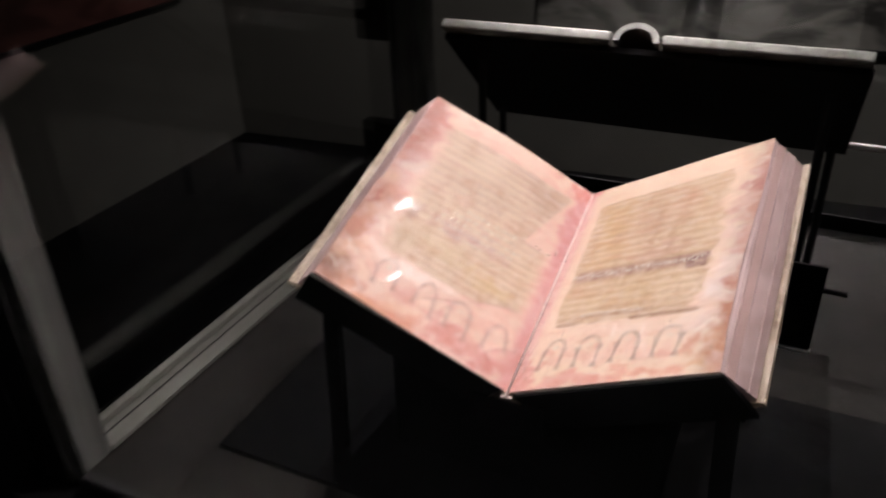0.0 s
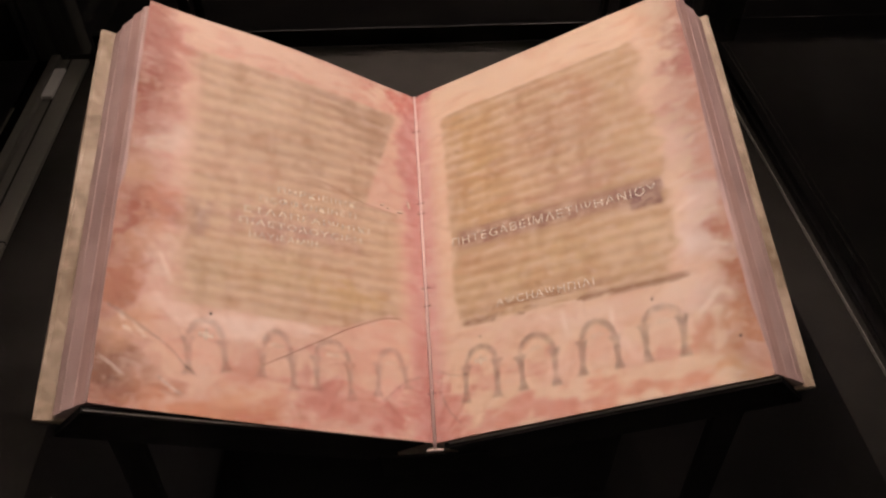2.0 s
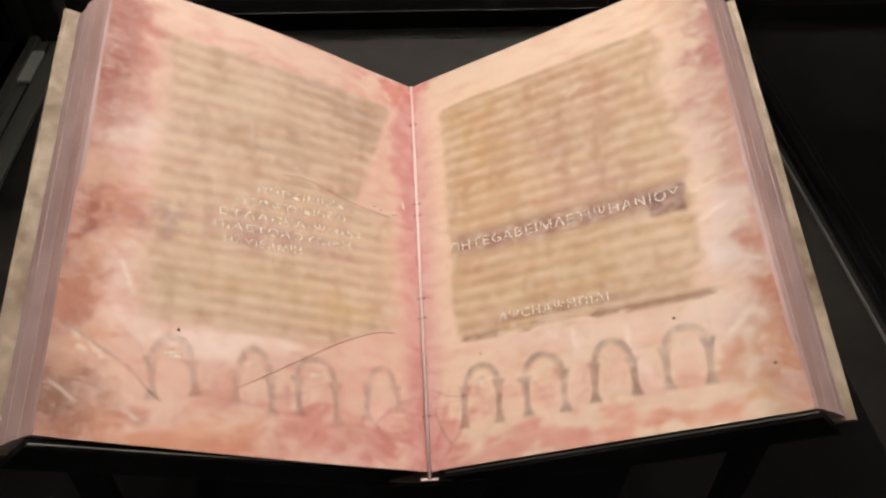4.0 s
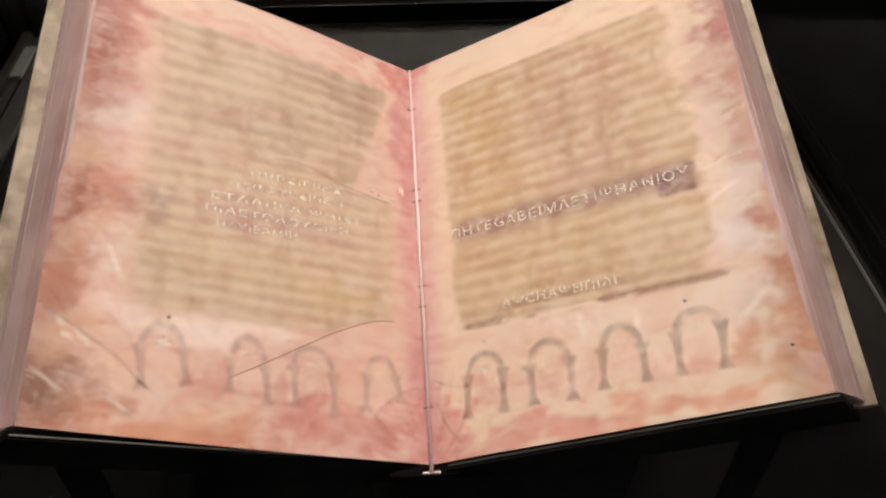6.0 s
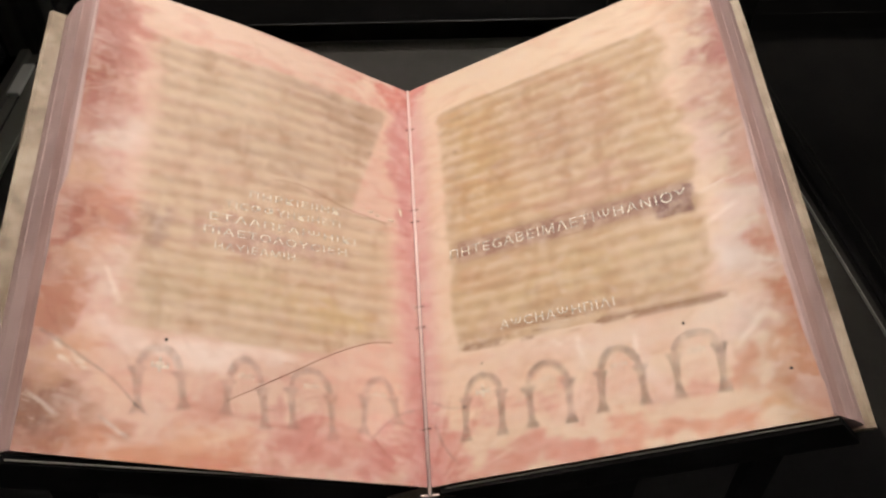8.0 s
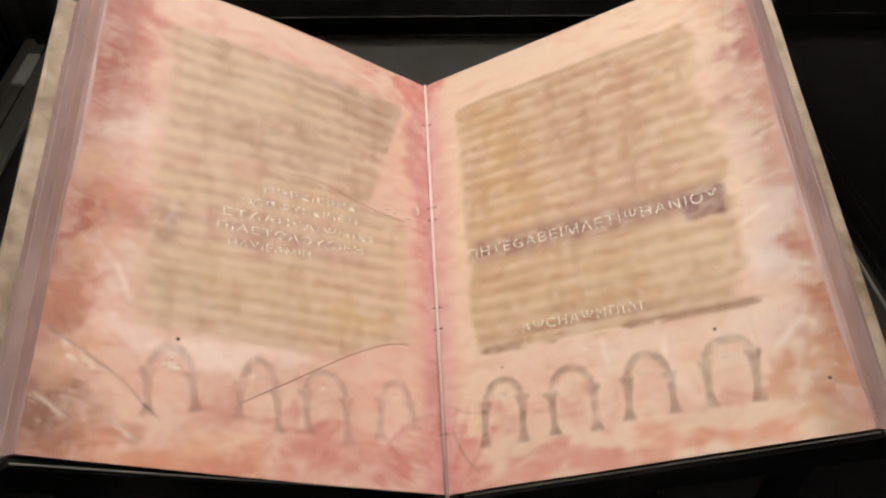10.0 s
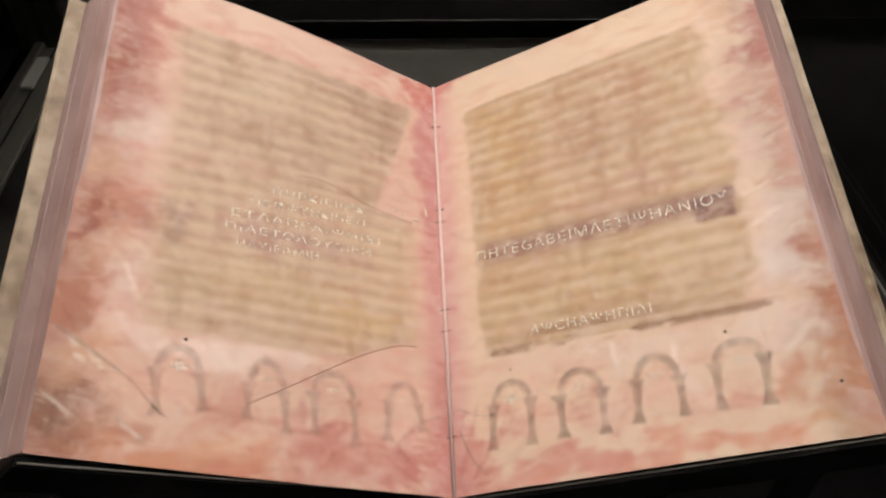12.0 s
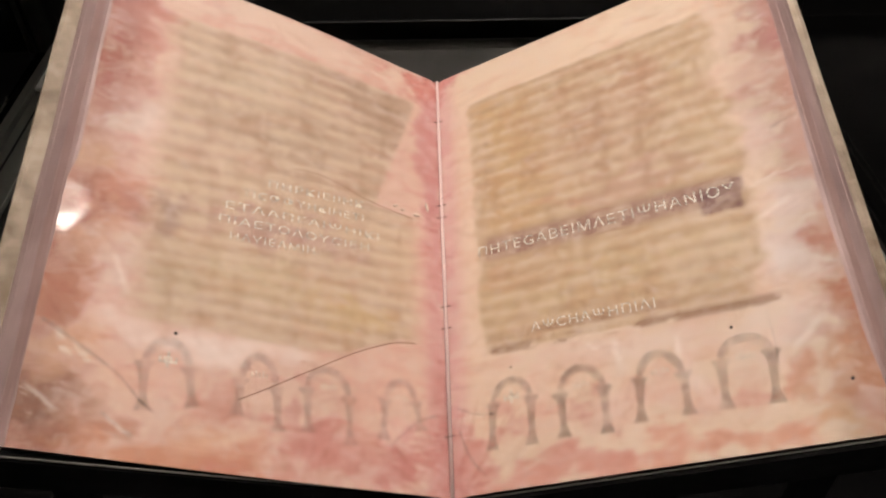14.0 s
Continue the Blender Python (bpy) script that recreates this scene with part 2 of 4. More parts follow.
    block = ease(u - inner, -soft, soft) * ease(0.168 - u + wob, -0.007, 0.010) * ease(v - low + 0.3 * wob, -0.002, 0.0022) * ease(0.2432 - v + 0.2 * wob, -0.0016, 0.0016)
    top = ease(v, 0.135, 0.175)
    ink = tone(203, 172, 138) * (1 - top[..., None]) + tone(198, 168, 138) * top[..., None]
    d.lay(block * 0.88, ink)
    for u0, v0, ru, rv, colour, f in ((0.045, 0.222, 0.035, 0.028, tone(180, 148, 122), 0.85), (0.075, 0.236, 0.055, 0.009, tone(182, 150, 124), 0.6),
                                      (0.120, 0.215, 0.040, 0.020, tone(206, 180, 148), 0.6), (0.100, 0.185, 0.050, 0.018, tone(192, 164, 136), 0.6),
                                      (0.145, 0.160, 0.020, 0.020, tone(208, 172, 146), 0.6), (0.100, 0.128, 0.050, 0.014, tone(186, 146, 132), 0.75),
                                      (0.060, 0.090, 0.030, 0.012, tone(206, 172, 124), 0.8), (0.110, 0.098, 0.040, 0.012, tone(208, 180, 142), 0.7),
                                      (0.150, 0.088, 0.020, 0.014, tone(198, 172, 138), 0.6), (0.160, 0.124, 0.008, 0.010, tone(156, 124, 112), 0.65)):
        was = d.colour.copy()
        d.dab(u0, v0, ru, rv, colour, f)
        d.colour = was + (d.colour - was) * block[..., None]
    d.lay(0.12 * block, tone(210, 168, 150))
    gut = ease(u + 0.004 * (d.fibre - 0.5), 0.021, 0.007)
    d.lay(gut * (0.55 + 0.5 * d.fibre), tone(206, 142, 134))
    d.dab(0.012, 0.262, 0.034, 0.012, tone(206, 124, 110), 0.85, -12)
    d.dab(0.006, 0.200, 0.008, 0.060, tone(196, 128, 122), 0.6)
    edge = np.hypot(u - 0.000, (v + 0.004) * 0.95)
    d.lay(0.65 * ease(edge, 0.047, 0.042) * ease(d.fibre, 0.30, 0.6), tone(200, 128, 118))
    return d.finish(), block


def dye_right(u, v):
    d = Dye(u, v, 41.0, tone(228, 194, 166))
    d.lay(0.9 * ease(v, 0.236, 0.246), tone(230, 197, 166))
    d.lay(0.30 * ease(d.fibre, 0.46, 0.62), tone(221, 178, 152))
    d.lay(0.7 * ease(d.wu, 0.190, 0.206), tone(212, 150, 130))
    d.dab(0.182, 0.245, 0.014, 0.022, PEACH, 0.6)
    d.dab(0.201, 0.214, 0.014, 0.032, ROSE, 0.85)
    d.dab(0.198, 0.178, 0.010, 0.014, tone(192, 124, 104), 0.7)
    d.dab(0.187, 0.190, 0.010, 0.020, tone(218, 172, 150), 0.6)
    d.dab(0.180, 0.155, 0.014, 0.018, tone(222, 186, 168), 0.8)
    d.dab(0.200, 0.146, 0.009, 0.012, PINK, 0.7)
    d.dab(0.196, 0.126, 0.014, 0.008, tone(214, 156, 136), 0.75)
    d.dab(0.186, 0.112, 0.020, 0.013, PALE, 1.0, 12)
    d.dab(0.180, 0.090, 0.015, 0.020, tone(232, 206, 190), 1.0)
    d.dab(0.199, 0.092, 0.012, 0.009, tone(206, 142, 118), 0.9)
    d.dab(0.188, 0.076, 0.012, 0.008, PALE, 0.75)
    d.dab(0.205, 0.052, 0.020, 0.034, RUST, 0.9)
    d.dab(0.196, 0.026, 0.020, 0.014, tone(214, 152, 116), 0.85)
    d.dab(0.176, 0.030, 0.012, 0.008, tone(208, 148, 120), 0.75, 40)
    d.dab(0.178, 0.050, 0.013, 0.012, PALE, 0.8, 50)
    d.dab(0.188, 0.006, 0.018, 0.006, tone(224, 170, 122), 0.7)
    d.dab(0.130, 0.006, 0.060, 0.010, tone(218, 156, 128), 0.85)
    d.dab(0.060, 0.004, 0.060, 0.012, tone(214, 152, 134), 0.85)
    d.dab(0.095, 0.030, 0.070, 0.012, tone(221, 172, 150), 0.6)
    d.dab(0.095, 0.059, 0.060, 0.006, tone(230, 198, 176), 0.8)
    d.dab(0.160, 0.058, 0.014, 0.008, tone(230, 200, 178), 0.8)
    d.dab(0.116, 0.037, 0.010, 0.014, tone(226, 182, 158), 0.6)
    d.dab(0.055, 0.045, 0.006, 0.016, tone(228, 186, 164), 0.6)
    d.dab(0.133, 0.042, 0.007, 0.016, tone(236, 204, 184), 0.8)
    d.dab(0.092, 0.036, 0.008, 0.014, tone(232, 196, 174), 0.7)
    d.dab(0.036, 0.036, 0.009, 0.012, tone(216, 164, 144), 0.7)
    d.dab(0.075, 0.032, 0.009, 0.014, tone(216, 164, 142), 0.6)
    d.dab(0.152, 0.030, 0.010, 0.012, tone(218, 166, 144), 0.6)
    d.dab(0.168, 0.040, 0.008, 0.010, tone(230, 194, 174), 0.7)
    # Pale streaks paint the shine of the crinkles into the colour.
    for a, b, wide in (((0.0930, 0.0650), (0.0980, 0.0480), 0.0024), ((0.1256, 0.0590), (0.1268, 0.0480), 0.0026), ((0.1890, 0.0540), (0.1730, 0.0390), 0.0022),
                       ((0.1680, 0.1075), (0.1900, 0.1140), 0.0018), ((0.1900, 0.0820), (0.2000, 0.0760), 0.0014), ((0.1700, 0.1250), (0.1960, 0.1300), 0.0012),
                       ((0.1850, 0.0980), (0.1960, 0.1020), 0.0016), ((0.0800, 0.0640), (0.0860, 0.0600), 0.0016)):
        d.crinkle_glint(a, b, wide)
    row = v + 0.046 * u * ease(v, 0.24, 0.15)
    wob = 0.016 * (clouds(u * 3 + 11, row * 115 + 12, 2) - 0.5) + 0.008 * (d.mottle - 0.5)
    outer = 0.1705 - 0.004 * ease(v, 0.12, 0.07)
    block = ease(u - 0.0232 + 0.3 * wob, -0.0022, 0.0026) * ease(outer - u + wob, -0.004, 0.004) * ease(row - 0.0725 + 0.2 * wob, -0.0018, 0.0020) * ease(0.2400 - v + 0.25 * wob, -0.0014, 0.0014)
    d.lay(block * 0.9, tone(198, 165, 126))
    for u0, v0, ru, rv, colour, f in ((0.048, 0.200, 0.026, 0.045, tone(200, 164, 116), 0.8), (0.055, 0.160, 0.034, 0.026, tone(202, 164, 118), 0.8),
                                      (0.100, 0.190, 0.040, 0.040, tone(188, 150, 118), 0.8), (0.128, 0.205, 0.018, 0.030, tone(190, 148, 116), 0.75),
                                      (0.078, 0.175, 0.012, 0.040, tone(206, 170, 134), 0.6), (0.114, 0.170, 0.007, 0.050, tone(208, 174, 142), 0.7),
                                      (0.150, 0.180, 0.016, 0.045, tone(202, 172, 134), 0.7), (0.120, 0.150, 0.040, 0.012, tone(194, 152, 128), 0.7),
                                      (0.090, 0.098, 0.075, 0.015, tone(208, 178, 136), 0.85), (0.150, 0.092, 0.022, 0.016, tone(212, 184, 150), 0.7),
                                      (0.050, 0.108, 0.026, 0.012, tone(198, 160, 122), 0.7)):
        was = d.colour.copy()
        d.dab(u0, v0, ru, rv, colour, f)
        d.colour = was + (d.colour - was) * block[..., None]
    d.lay(0.12 * block, tone(210, 164, 142))
    # the purple row, its dark square initial, and the brown foot rows
    soft = 0.45 + 0.9 * d.mottle
    band = ease(row, 0.1255, 0.1300) * ease(row, 0.1440, 0.1390) * ease(u, 0.022, 0.034) * ease(u, 0.172, 0.164)
    d.lay(0.84 * band * soft, tone(150, 108, 96))
    square = ease(row + wob * 0.3, 0.1215, 0.1240) * ease(row + wob * 0.3, 0.1400, 0.1375) * ease(u + wob * 0.4, 0.1465, 0.1495) * ease(u + wob * 0.4, 0.1700, 0.1670)
    d.lay(0.90 * square * soft, tone(128, 90, 84))
    foot = ease(row, 0.0705, 0.0725) * ease(row, 0.0775, 0.0750) * ease(u, 0.022, 0.026) * ease(u, 0.180, 0.172)
    d.lay(0.78 * foot * ease(d.fibre + 0.5 * (clouds(u * 70 + 5, row * 20, 3) - 0.5), 0.42, 0.54), tone(158, 122, 96))
    second = ease(row, 0.0780, 0.0800) * ease(row, 0.0850, 0.0830) * ease(u, 0.050, 0.056) * ease(u, 0.130, 0.120)
    d.lay(0.45 * second * soft, tone(160, 122, 98))
    gut = ease(u + 0.004 * (d.fibre - 0.5), 0.018, 0.005)
    d.lay(gut * (0.5 + 0.5 * d.fibre), tone(214, 156, 148))
    d.dab(0.004, 0.266, 0.018, 0.014, tone(208, 132, 120), 0.85, 40)
    d.dab(0.006, 0.020, 0.018, 0.030, tone(206, 136, 124), 0.75)
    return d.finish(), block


def make_page(side):
    """Parchment: laid-on dye with rows of faded writing, fibres, veins and gloss."""
    n = Nodes("purple_parchment")
    uvn = n.tree.nodes.new("ShaderNodeUVMap")
    uvn.uv_map = "sheet"
    sep = n.tree.nodes.new("ShaderNodeSeparateXYZ")
    n.put(sep.inputs[0], uvn.outputs[0])
    u, v = sep.outputs[0], sep.outputs[1]
    shift = 3.1 * side
    p = n.join(u, v, shift)
    dye, mask = n.tree.nodes.new("ShaderNodeAttribute"), n.tree.nodes.new("ShaderNodeAttribute")
    dye.attribute_name, mask.attribute_name = "dye", "block"
    colour, block = dye.outputs["Color"], mask.outputs["Fac"]

    def tint(f, r, g, b):
        """Mix towards the colour times (r, g, b)."""
        node = n.tree.nodes.new("ShaderNodeMix")
        node.data_type, node.blend_type = "RGBA", "MULTIPLY"
        n.put(node.inputs[0], f)
        n.put(node.inputs[6], colour)
        n.put(node.inputs[7], (r, g, b))
        return node.outputs[2]

    fib = n.noise(p, 240, 3, 0.6)
    fine = n.noise(n.join(n.mul(u, 0.5), v, shift), 900, 2, 0.6)
    mid = n.noise(n.join(n.mul(u, 0.7), n.mul(v, 2.6), shift + 2), 24, 8, 0.72, 0.9)
    # rows of writing that has sunk into the tan ground
    slope = n.mul(n.step(v, 0.24, 0.15), 0.046) if side > 0 else n.mul(n.mul(n.step(v, 0.235, 0.16), n.step(v, 0.07, 0.12)), 0.065)
    row_v = n.plus(v, n.mul(u, slope))
    index = n.math("FLOOR", n.math("DIVIDE", row_v, 0.0088))
    line = n.math("SINE", n.mul(row_v, 2 * math.pi / 0.0088))
    words = n.noise(n.join(n.mul(u, 75.0), n.mul(index, 5.1), n.mul(row_v, 30.0)), 1.0, 3, 0.65)
    strokes = n.noise(n.join(n.mul(u, 560.0), n.mul(index, 7.3), n.mul(row_v, 170.0)), 1.0, 2, 0.6)
    pillar = n.noise(n.join(u, n.mul(v, 0.25), shift + 5), 60, 4, 0.65)
    ink = n.mul(n.step(line, -0.35, 0.75), n.step(words, 0.30, 0.56))
    ink = n.mul(ink, n.plus(0.55, n.mul(n.step(strokes, 0.42, 0.60), 0.45)))
    colour = tint(n.mul(n.mul(block, ink), 0.62), 0.80, 0.78, 0.76)
    colour = tint(n.mul(n.mul(block, n.step(pillar, 0.48, 0.66)), 0.7), 0.87, 0.83, 0.80)
    gap = n.mul(n.step(line, -0.05, -0.8), n.step(n.plus(n.mul(words, 0.6), n.mul(pillar, 0.4)), 0.56, 0.40))
    colour = n.mix(n.mul(n.mul(block, gap), 0.52), colour, tuple(tone(226, 194, 164)))
    # mottling, veins, fibres and pores
    speckle = n.noise(n.join(n.mul(u, 0.6), v, shift + 41.0), 130, 5, 0.7, 0.8)
    colour = tint(n.mul(n.step(speckle, 0.50, 0.68), 0.45), 0.84, 0.78, 0.74)
    colour = n.mix(n.mul(n.step(speckle, 0.50, 0.32), 0.30), colour, tuple(PALE))
    vein = n.mul(n.step(n.math("ABSOLUTE", n.less(n.noise(p, 26, 3, 0.6, 1.2), 0.5)), 0.014, 0.0), n.less(1.0, n.mul(block, 0.7)))
    colour = tint(n.mul(vein, 0.30), 0.72, 0.60, 0.55)
    fan = n.noise(n.join(n.mul(n.math("ARCTAN2", n.plus(v, 0.012), n.plus(u, 0.004)), 3.2), n.mul(u, 6.0), shift), 5.0, 3, 0.6, 0.3)
    fan = n.mul(n.step(fan, 0.50, 0.64), n.mul(n.step(u, 0.075, 0.02), n.step(v, 0.070, 0.03)))
    colour = tint(n.mul(fan, 0.45), 0.82, 0.66, 0.62)
    colour = tint(n.mul(fib, 0.35), 0.90, 0.86, 0.83)
    colour = tint(n.mul(n.step(fine, 0.5, 0.75), 0.30), 0.86, 0.81, 0.78)
    film = n.noise(p, 15, 2, 0.5, 0.6)
    pucker = n.noise(n.join(n.mul(n.plus(u, n.mul(v, 0.7 * side)), 4.0), n.mul(v, 0.9), shift), 14, 2, 0.5, 0.8)
    return n.set(Base_Color=colour, Roughness=n.plus(0.45, n.mul(fib, 0.2)), Specular_IOR_Level=0.25, Coat_Weight=0.75,
                 Coat_Roughness=0.035, Coat_Normal=n.bump(n.plus(film, n.mul(n.mul(pucker, 0.35), n.step(v, 0.12, 0.03))), 0.03, 0.004),
                 Normal=n.bump(n.plus(n.plus(n.mul(fib, 0.25), n.mul(pucker, 0.5)), n.mul(mid, 0.35)), 0.6, 0.0016))


PAGE = {-1: make_page(-1), 1: make_page(1)}


def make_edge(name, dark, light, fresh=0.5):
    """Cut leaf edges: thin lines along the book's height."""
    n = Nodes(name)
    sep = n.tree.nodes.new("ShaderNodeSeparateXYZ")
    n.put(sep.inputs[0], n.coords())
    x, y, z = sep.outputs
    lines = n.noise(n.join(n.mul(x, 2600.0), n.mul(y, 6.0), n.mul(z, 2600.0)), 1.0, 2, 0.6)
    cloud = n.noise(n.join(n.mul(x, 30.0), n.mul(y, 26.0), n.mul(z, 30.0)), 1.0, 4, 0.6, 0.5)
    f = n.step(n.plus(n.mul(lines, 0.45), n.mul(cloud, 0.55)), 0.32, 0.68)
    return n.set(Base_Color=n.mix(f, dark, light), Roughness=0.65, Coat_Weight=0.06, Coat_Roughness=0.3, Normal=n.bump(lines, 0.12, 0.0005))


EDGES = [make_edge("mauve_leaf_edge", (0.29, 0.175, 0.165), (0.42, 0.27, 0.25)),
         make_edge("pale_mauve_leaf_edge", (0.31, 0.200, 0.192), (0.46, 0.325, 0.31))]
BOARD = surface("mottled_board", (0.14, 0.088, 0.045), (0.42, 0.34, 0.26), 22, 0.6, bump=0.2, fine=5)


def make_faded_ink(name, least, most):
    n = Nodes(name)
    f = n.noise(n.coords(), 160, 4, 0.7)
    mixer, clear = n.tree.nodes.new("ShaderNodeMixShader"), n.tree.nodes.new("ShaderNodeBsdfTransparent")
    n.set(Base_Color=(0.260, 0.160, 0.100), Roughness=0.55)
    n.put(mixer.inputs[0], n.step(f, 0.3, 0.7, least, most))
    n.tree.links.new(clear.outputs[0], mixer.inputs[1])
    n.tree.links.new(n.bsdf.outputs[0], mixer.inputs[2])
    n.tree.links.new(mixer.outputs[0], n.out.inputs[0])
    return n.mat


def make_faint_ink():
    n = Nodes("faint_ink")
    co = n.coords()
    f = n.plus(n.mul(n.noise(co, 45, 3, 0.6), 0.65), n.mul(n.noise(co, 500, 2, 0.6), 0.35))
    mixer, clear = n.tree.nodes.new("ShaderNodeMixShader"), n.tree.nodes.new("ShaderNodeBsdfTransparent")
    n.set(Base_Color=(0.200, 0.140, 0.095), Roughness=0.6)
    n.put(mixer.inputs[0], n.step(f, 0.40, 0.66, 0.0, 0.16))
    n.tree.links.new(clear.outputs[0], mixer.inputs[1])
    n.tree.links.new(n.bsdf.outputs[0], mixer.inputs[2])
    n.tree.links.new(mixer.outputs[0], n.out.inputs[0])
    return n.mat


FAINT = make_faint_ink()
INK = make_faded_ink("faded_ink", 0.12, 0.40)
PALEINK = make_faded_ink("pale_faded_ink", 0.08, 0.32)


def make_silver_ink():
    n = Nodes("silver_ink")
    f = n.noise(n.coords(), 520, 3, 0.7)
    mixer, clear = n.tree.nodes.new("ShaderNodeMixShader"), n.tree.nodes.new("ShaderNodeBsdfTransparent")
    n.set(Base_Color=(0.90, 0.83, 0.72), Roughness=0.45, Metallic=0.1)
    n.put(mixer.inputs[0], n.step(f, 0.34, 0.58, 0.18, 0.85))
    n.tree.links.new(clear.outputs[0], mixer.inputs[1])
    n.tree.links.new(n.bsdf.outputs[0], mixer.inputs[2])
    n.tree.links.new(mixer.outputs[0], n.out.inputs[0])
    return n.mat


SILVERINK = make_silver_ink()


# ---- mesh helpers ----
def part(name, bm, material, parent=None, label=""):
    mesh = bpy.data.meshes.new(name)
    bm.normal_update()
    bm.to_mesh(mesh)
    bm.free()
    mesh.materials.append(material)
    ob = new(name, mesh)
    if parent is not None:
        ob.parent = parent
    if label:
        tagged(ob, label)
    return ob


def box(bm, x0, x1, y0, y1, z0, z1, bevel=0.0, m=None):
    made = bmesh.ops.create_cube(bm, size=1.0)["verts"]
    fit = Matrix.Translation(((x0 + x1) / 2, (y0 + y1) / 2, (z0 + z1) / 2)) @ Matrix.Diagonal((x1 - x0, y1 - y0, z1 - z0, 1))
    bmesh.ops.transform(bm, matrix=fit, verts=made)
    if bevel:
        edges = list({e for v in made for e in v.link_edges})
        made = bmesh.ops.bevel(bm, geom=edges, offset=bevel, segments=2, profile=0.6, affect="EDGES")["verts"]
    if m is not None:
        bmesh.ops.transform(bm, matrix=m, verts=made)
    return bm


def boxed(*args, **keys):
    return box(bmesh.new(), *args, **keys)


def rod(bm, a, b, r, sides=12):
    a, b = Vector(a), Vector(b)
    m = Matrix.Translation((a + b) / 2) @ (b - a).to_track_quat("Z", "Y").to_matrix().to_4x4()
    bmesh.ops.create_cone(bm, cap_ends=True, segments=sides, radius1=r, radius2=r, depth=(b - a).length, matrix=m)
    return bm


def smooth(ob):
    for poly in ob.data.polygons:
        poly.use_smooth = True
    return ob


def loft(rows, close=False):
    """A sheet through rows of places."""
    bm = bmesh.new()
    grid = [[bm.verts.new(q) for q in row] for row in rows]
    for a, b in zip(grid, grid[1:]):
        for i in range(len(a) - 1):
            bm.faces.new((a[i], a[i + 1], b[i + 1], b[i]))
        if close:
            bm.faces.new((a[-1], a[0], b[0], b[-1]))
    return bm


# ---- room ----
def structure(name, bm, material, label, category):
    return tagged(part(name, bm, material), label, category, kind="structure")


structure("floor", boxed(-2.7, 3.3, -3.0, 3.3, -0.1, 0.0), CARPET, "black carpet floor of a dim exhibition room", "floor")
north = box(bmesh.new(), -0.4, 6.2, 0.0, 0.2, 0.0, 3.0, 0.0, Matrix.Translation((-2.44, 2.505, 0)) @ pose(0, 0, 0, 0, 0, 4.4))
structure("wall_north", north, WALLPAINT, "olive grey painted wall, dimly lit", "wall")
structure("wall_west", boxed(-2.64, -2.44, -3.0, 2.50, 0.0, 3.0), WALLPAINT, "olive grey painted wall in shade", "wall")
structure("wall_east", boxed(3.1, 3.3, -3.0, 2.90, 0.0, 3.0), CEILING, "dark painted wall of the exhibition room", "wall")
structure("wall_south", boxed(-2.64, 3.3, -3.2, -3.0, 0.0, 3.0), CEILING, "dark painted wall of the exhibition room", "wall")
structure("ceiling", boxed(-2.64, 3.3, -3.0, 3.3, 3.0, 3.1), CEILING, "black painted ceiling above the room", "ceiling")


def board_on_wall(name, bm, dark, light, edge, label):
    """A mottled panel: a board with a thin frame strip along its foot."""
    n = Nodes(name)
    m = n.tree.nodes.new("ShaderNodeMapping")
    n.put(m.inputs[0], n.coords())
    m.inputs["Scale"].default_value = (1.0, 1.0, 2.6)
    f = n.step(n.noise(m.outputs[0], 3.2, 6, 0.62, 0.8), 0.40, 0.62)
    n.set(Base_Color=n.mix(f, dark, light), Roughness=0.55)
    ob = tagged(new(name), label, "wall panel")
    part("panel_face", bm, n.mat, ob)
    part("edge_strip", edge, BLACK, ob)


NORTH = Matrix.Translation((-2.44, 2.505, 0)) @ pose(0, 0, 0, 0, 0, 4.4)
board_on_wall("landscape_panel", box(bmesh.new(), 1.56, 4.3, -0.014, -0.002, 0.62, 1.7, 0.002, NORTH), (0.05, 0.047, 0.042), (0.34, 0.32, 0.285),
              box(bmesh.new(), 1.56, 4.3, -0.018, -0.002, 0.60, 0.619, 0.002, NORTH), "grey printed landscape panel on the wall")
# Added red board imitates the book's reflection in the side pane.
board_on_wall("reflection_panel", boxed(-2.438, -2.42, 0.5, 2.2, 0.745, 1.6, bevel=0.002), (0.16, 0.055, 0.045), (0.30, 0.115, 0.095),
              boxed(-2.438, -2.415, 0.5, 2.2, 0.725, 0.744, bevel=0.002), "dim red panel standing in for the book's reflection in the glass")

# ---- display case ----
XL, XR, CF, CB, CZ, CT = -0.464, 0.428, -0.150, 0.716, 0.86, 1.75
PF = -0.102  # back face of the front corner post
case = tagged(new("display_case"), "glass display case with a dark felt deck on a black plinth", "display case")
part("plinth", boxed(XL - 0.05, XR + 0.03, CF - 0.03, CB + 0.03, 0.0, CZ - 0.02, bevel=0.004), CRADLE, case, "black painted plinth")
part("deck", boxed(XL + 0.012, XR - 0.008, CF + 0.012, CB - 0.006, CZ - 0.018, CZ, bevel=0.001), FELT, case, "dark grey felt deck")
G = 0.008
for name, b in (("pane", (XL - 0.034 - G, XL - 0.034, PF, CB, CZ - 0.015, CT)), ("pane", (XR, XR + G, CF, CB, CZ - 0.015, CT)),
                ("pane", (XL + 0.045, XR, CF - 0.0012, CF, CZ - 0.015, CT)), ("pane", (XL - 0.034, XR, CB, CB + G, CZ - 0.015, CT)),
                ("top_pane", (XL - 0.034 - G, XR + G, CF - G, CB + G, CT + 0.001, CT + 0.009))):
    ob = part(name, boxed(*b), GLASS, case, "clear glass pane")
    ob.visible_shadow = False
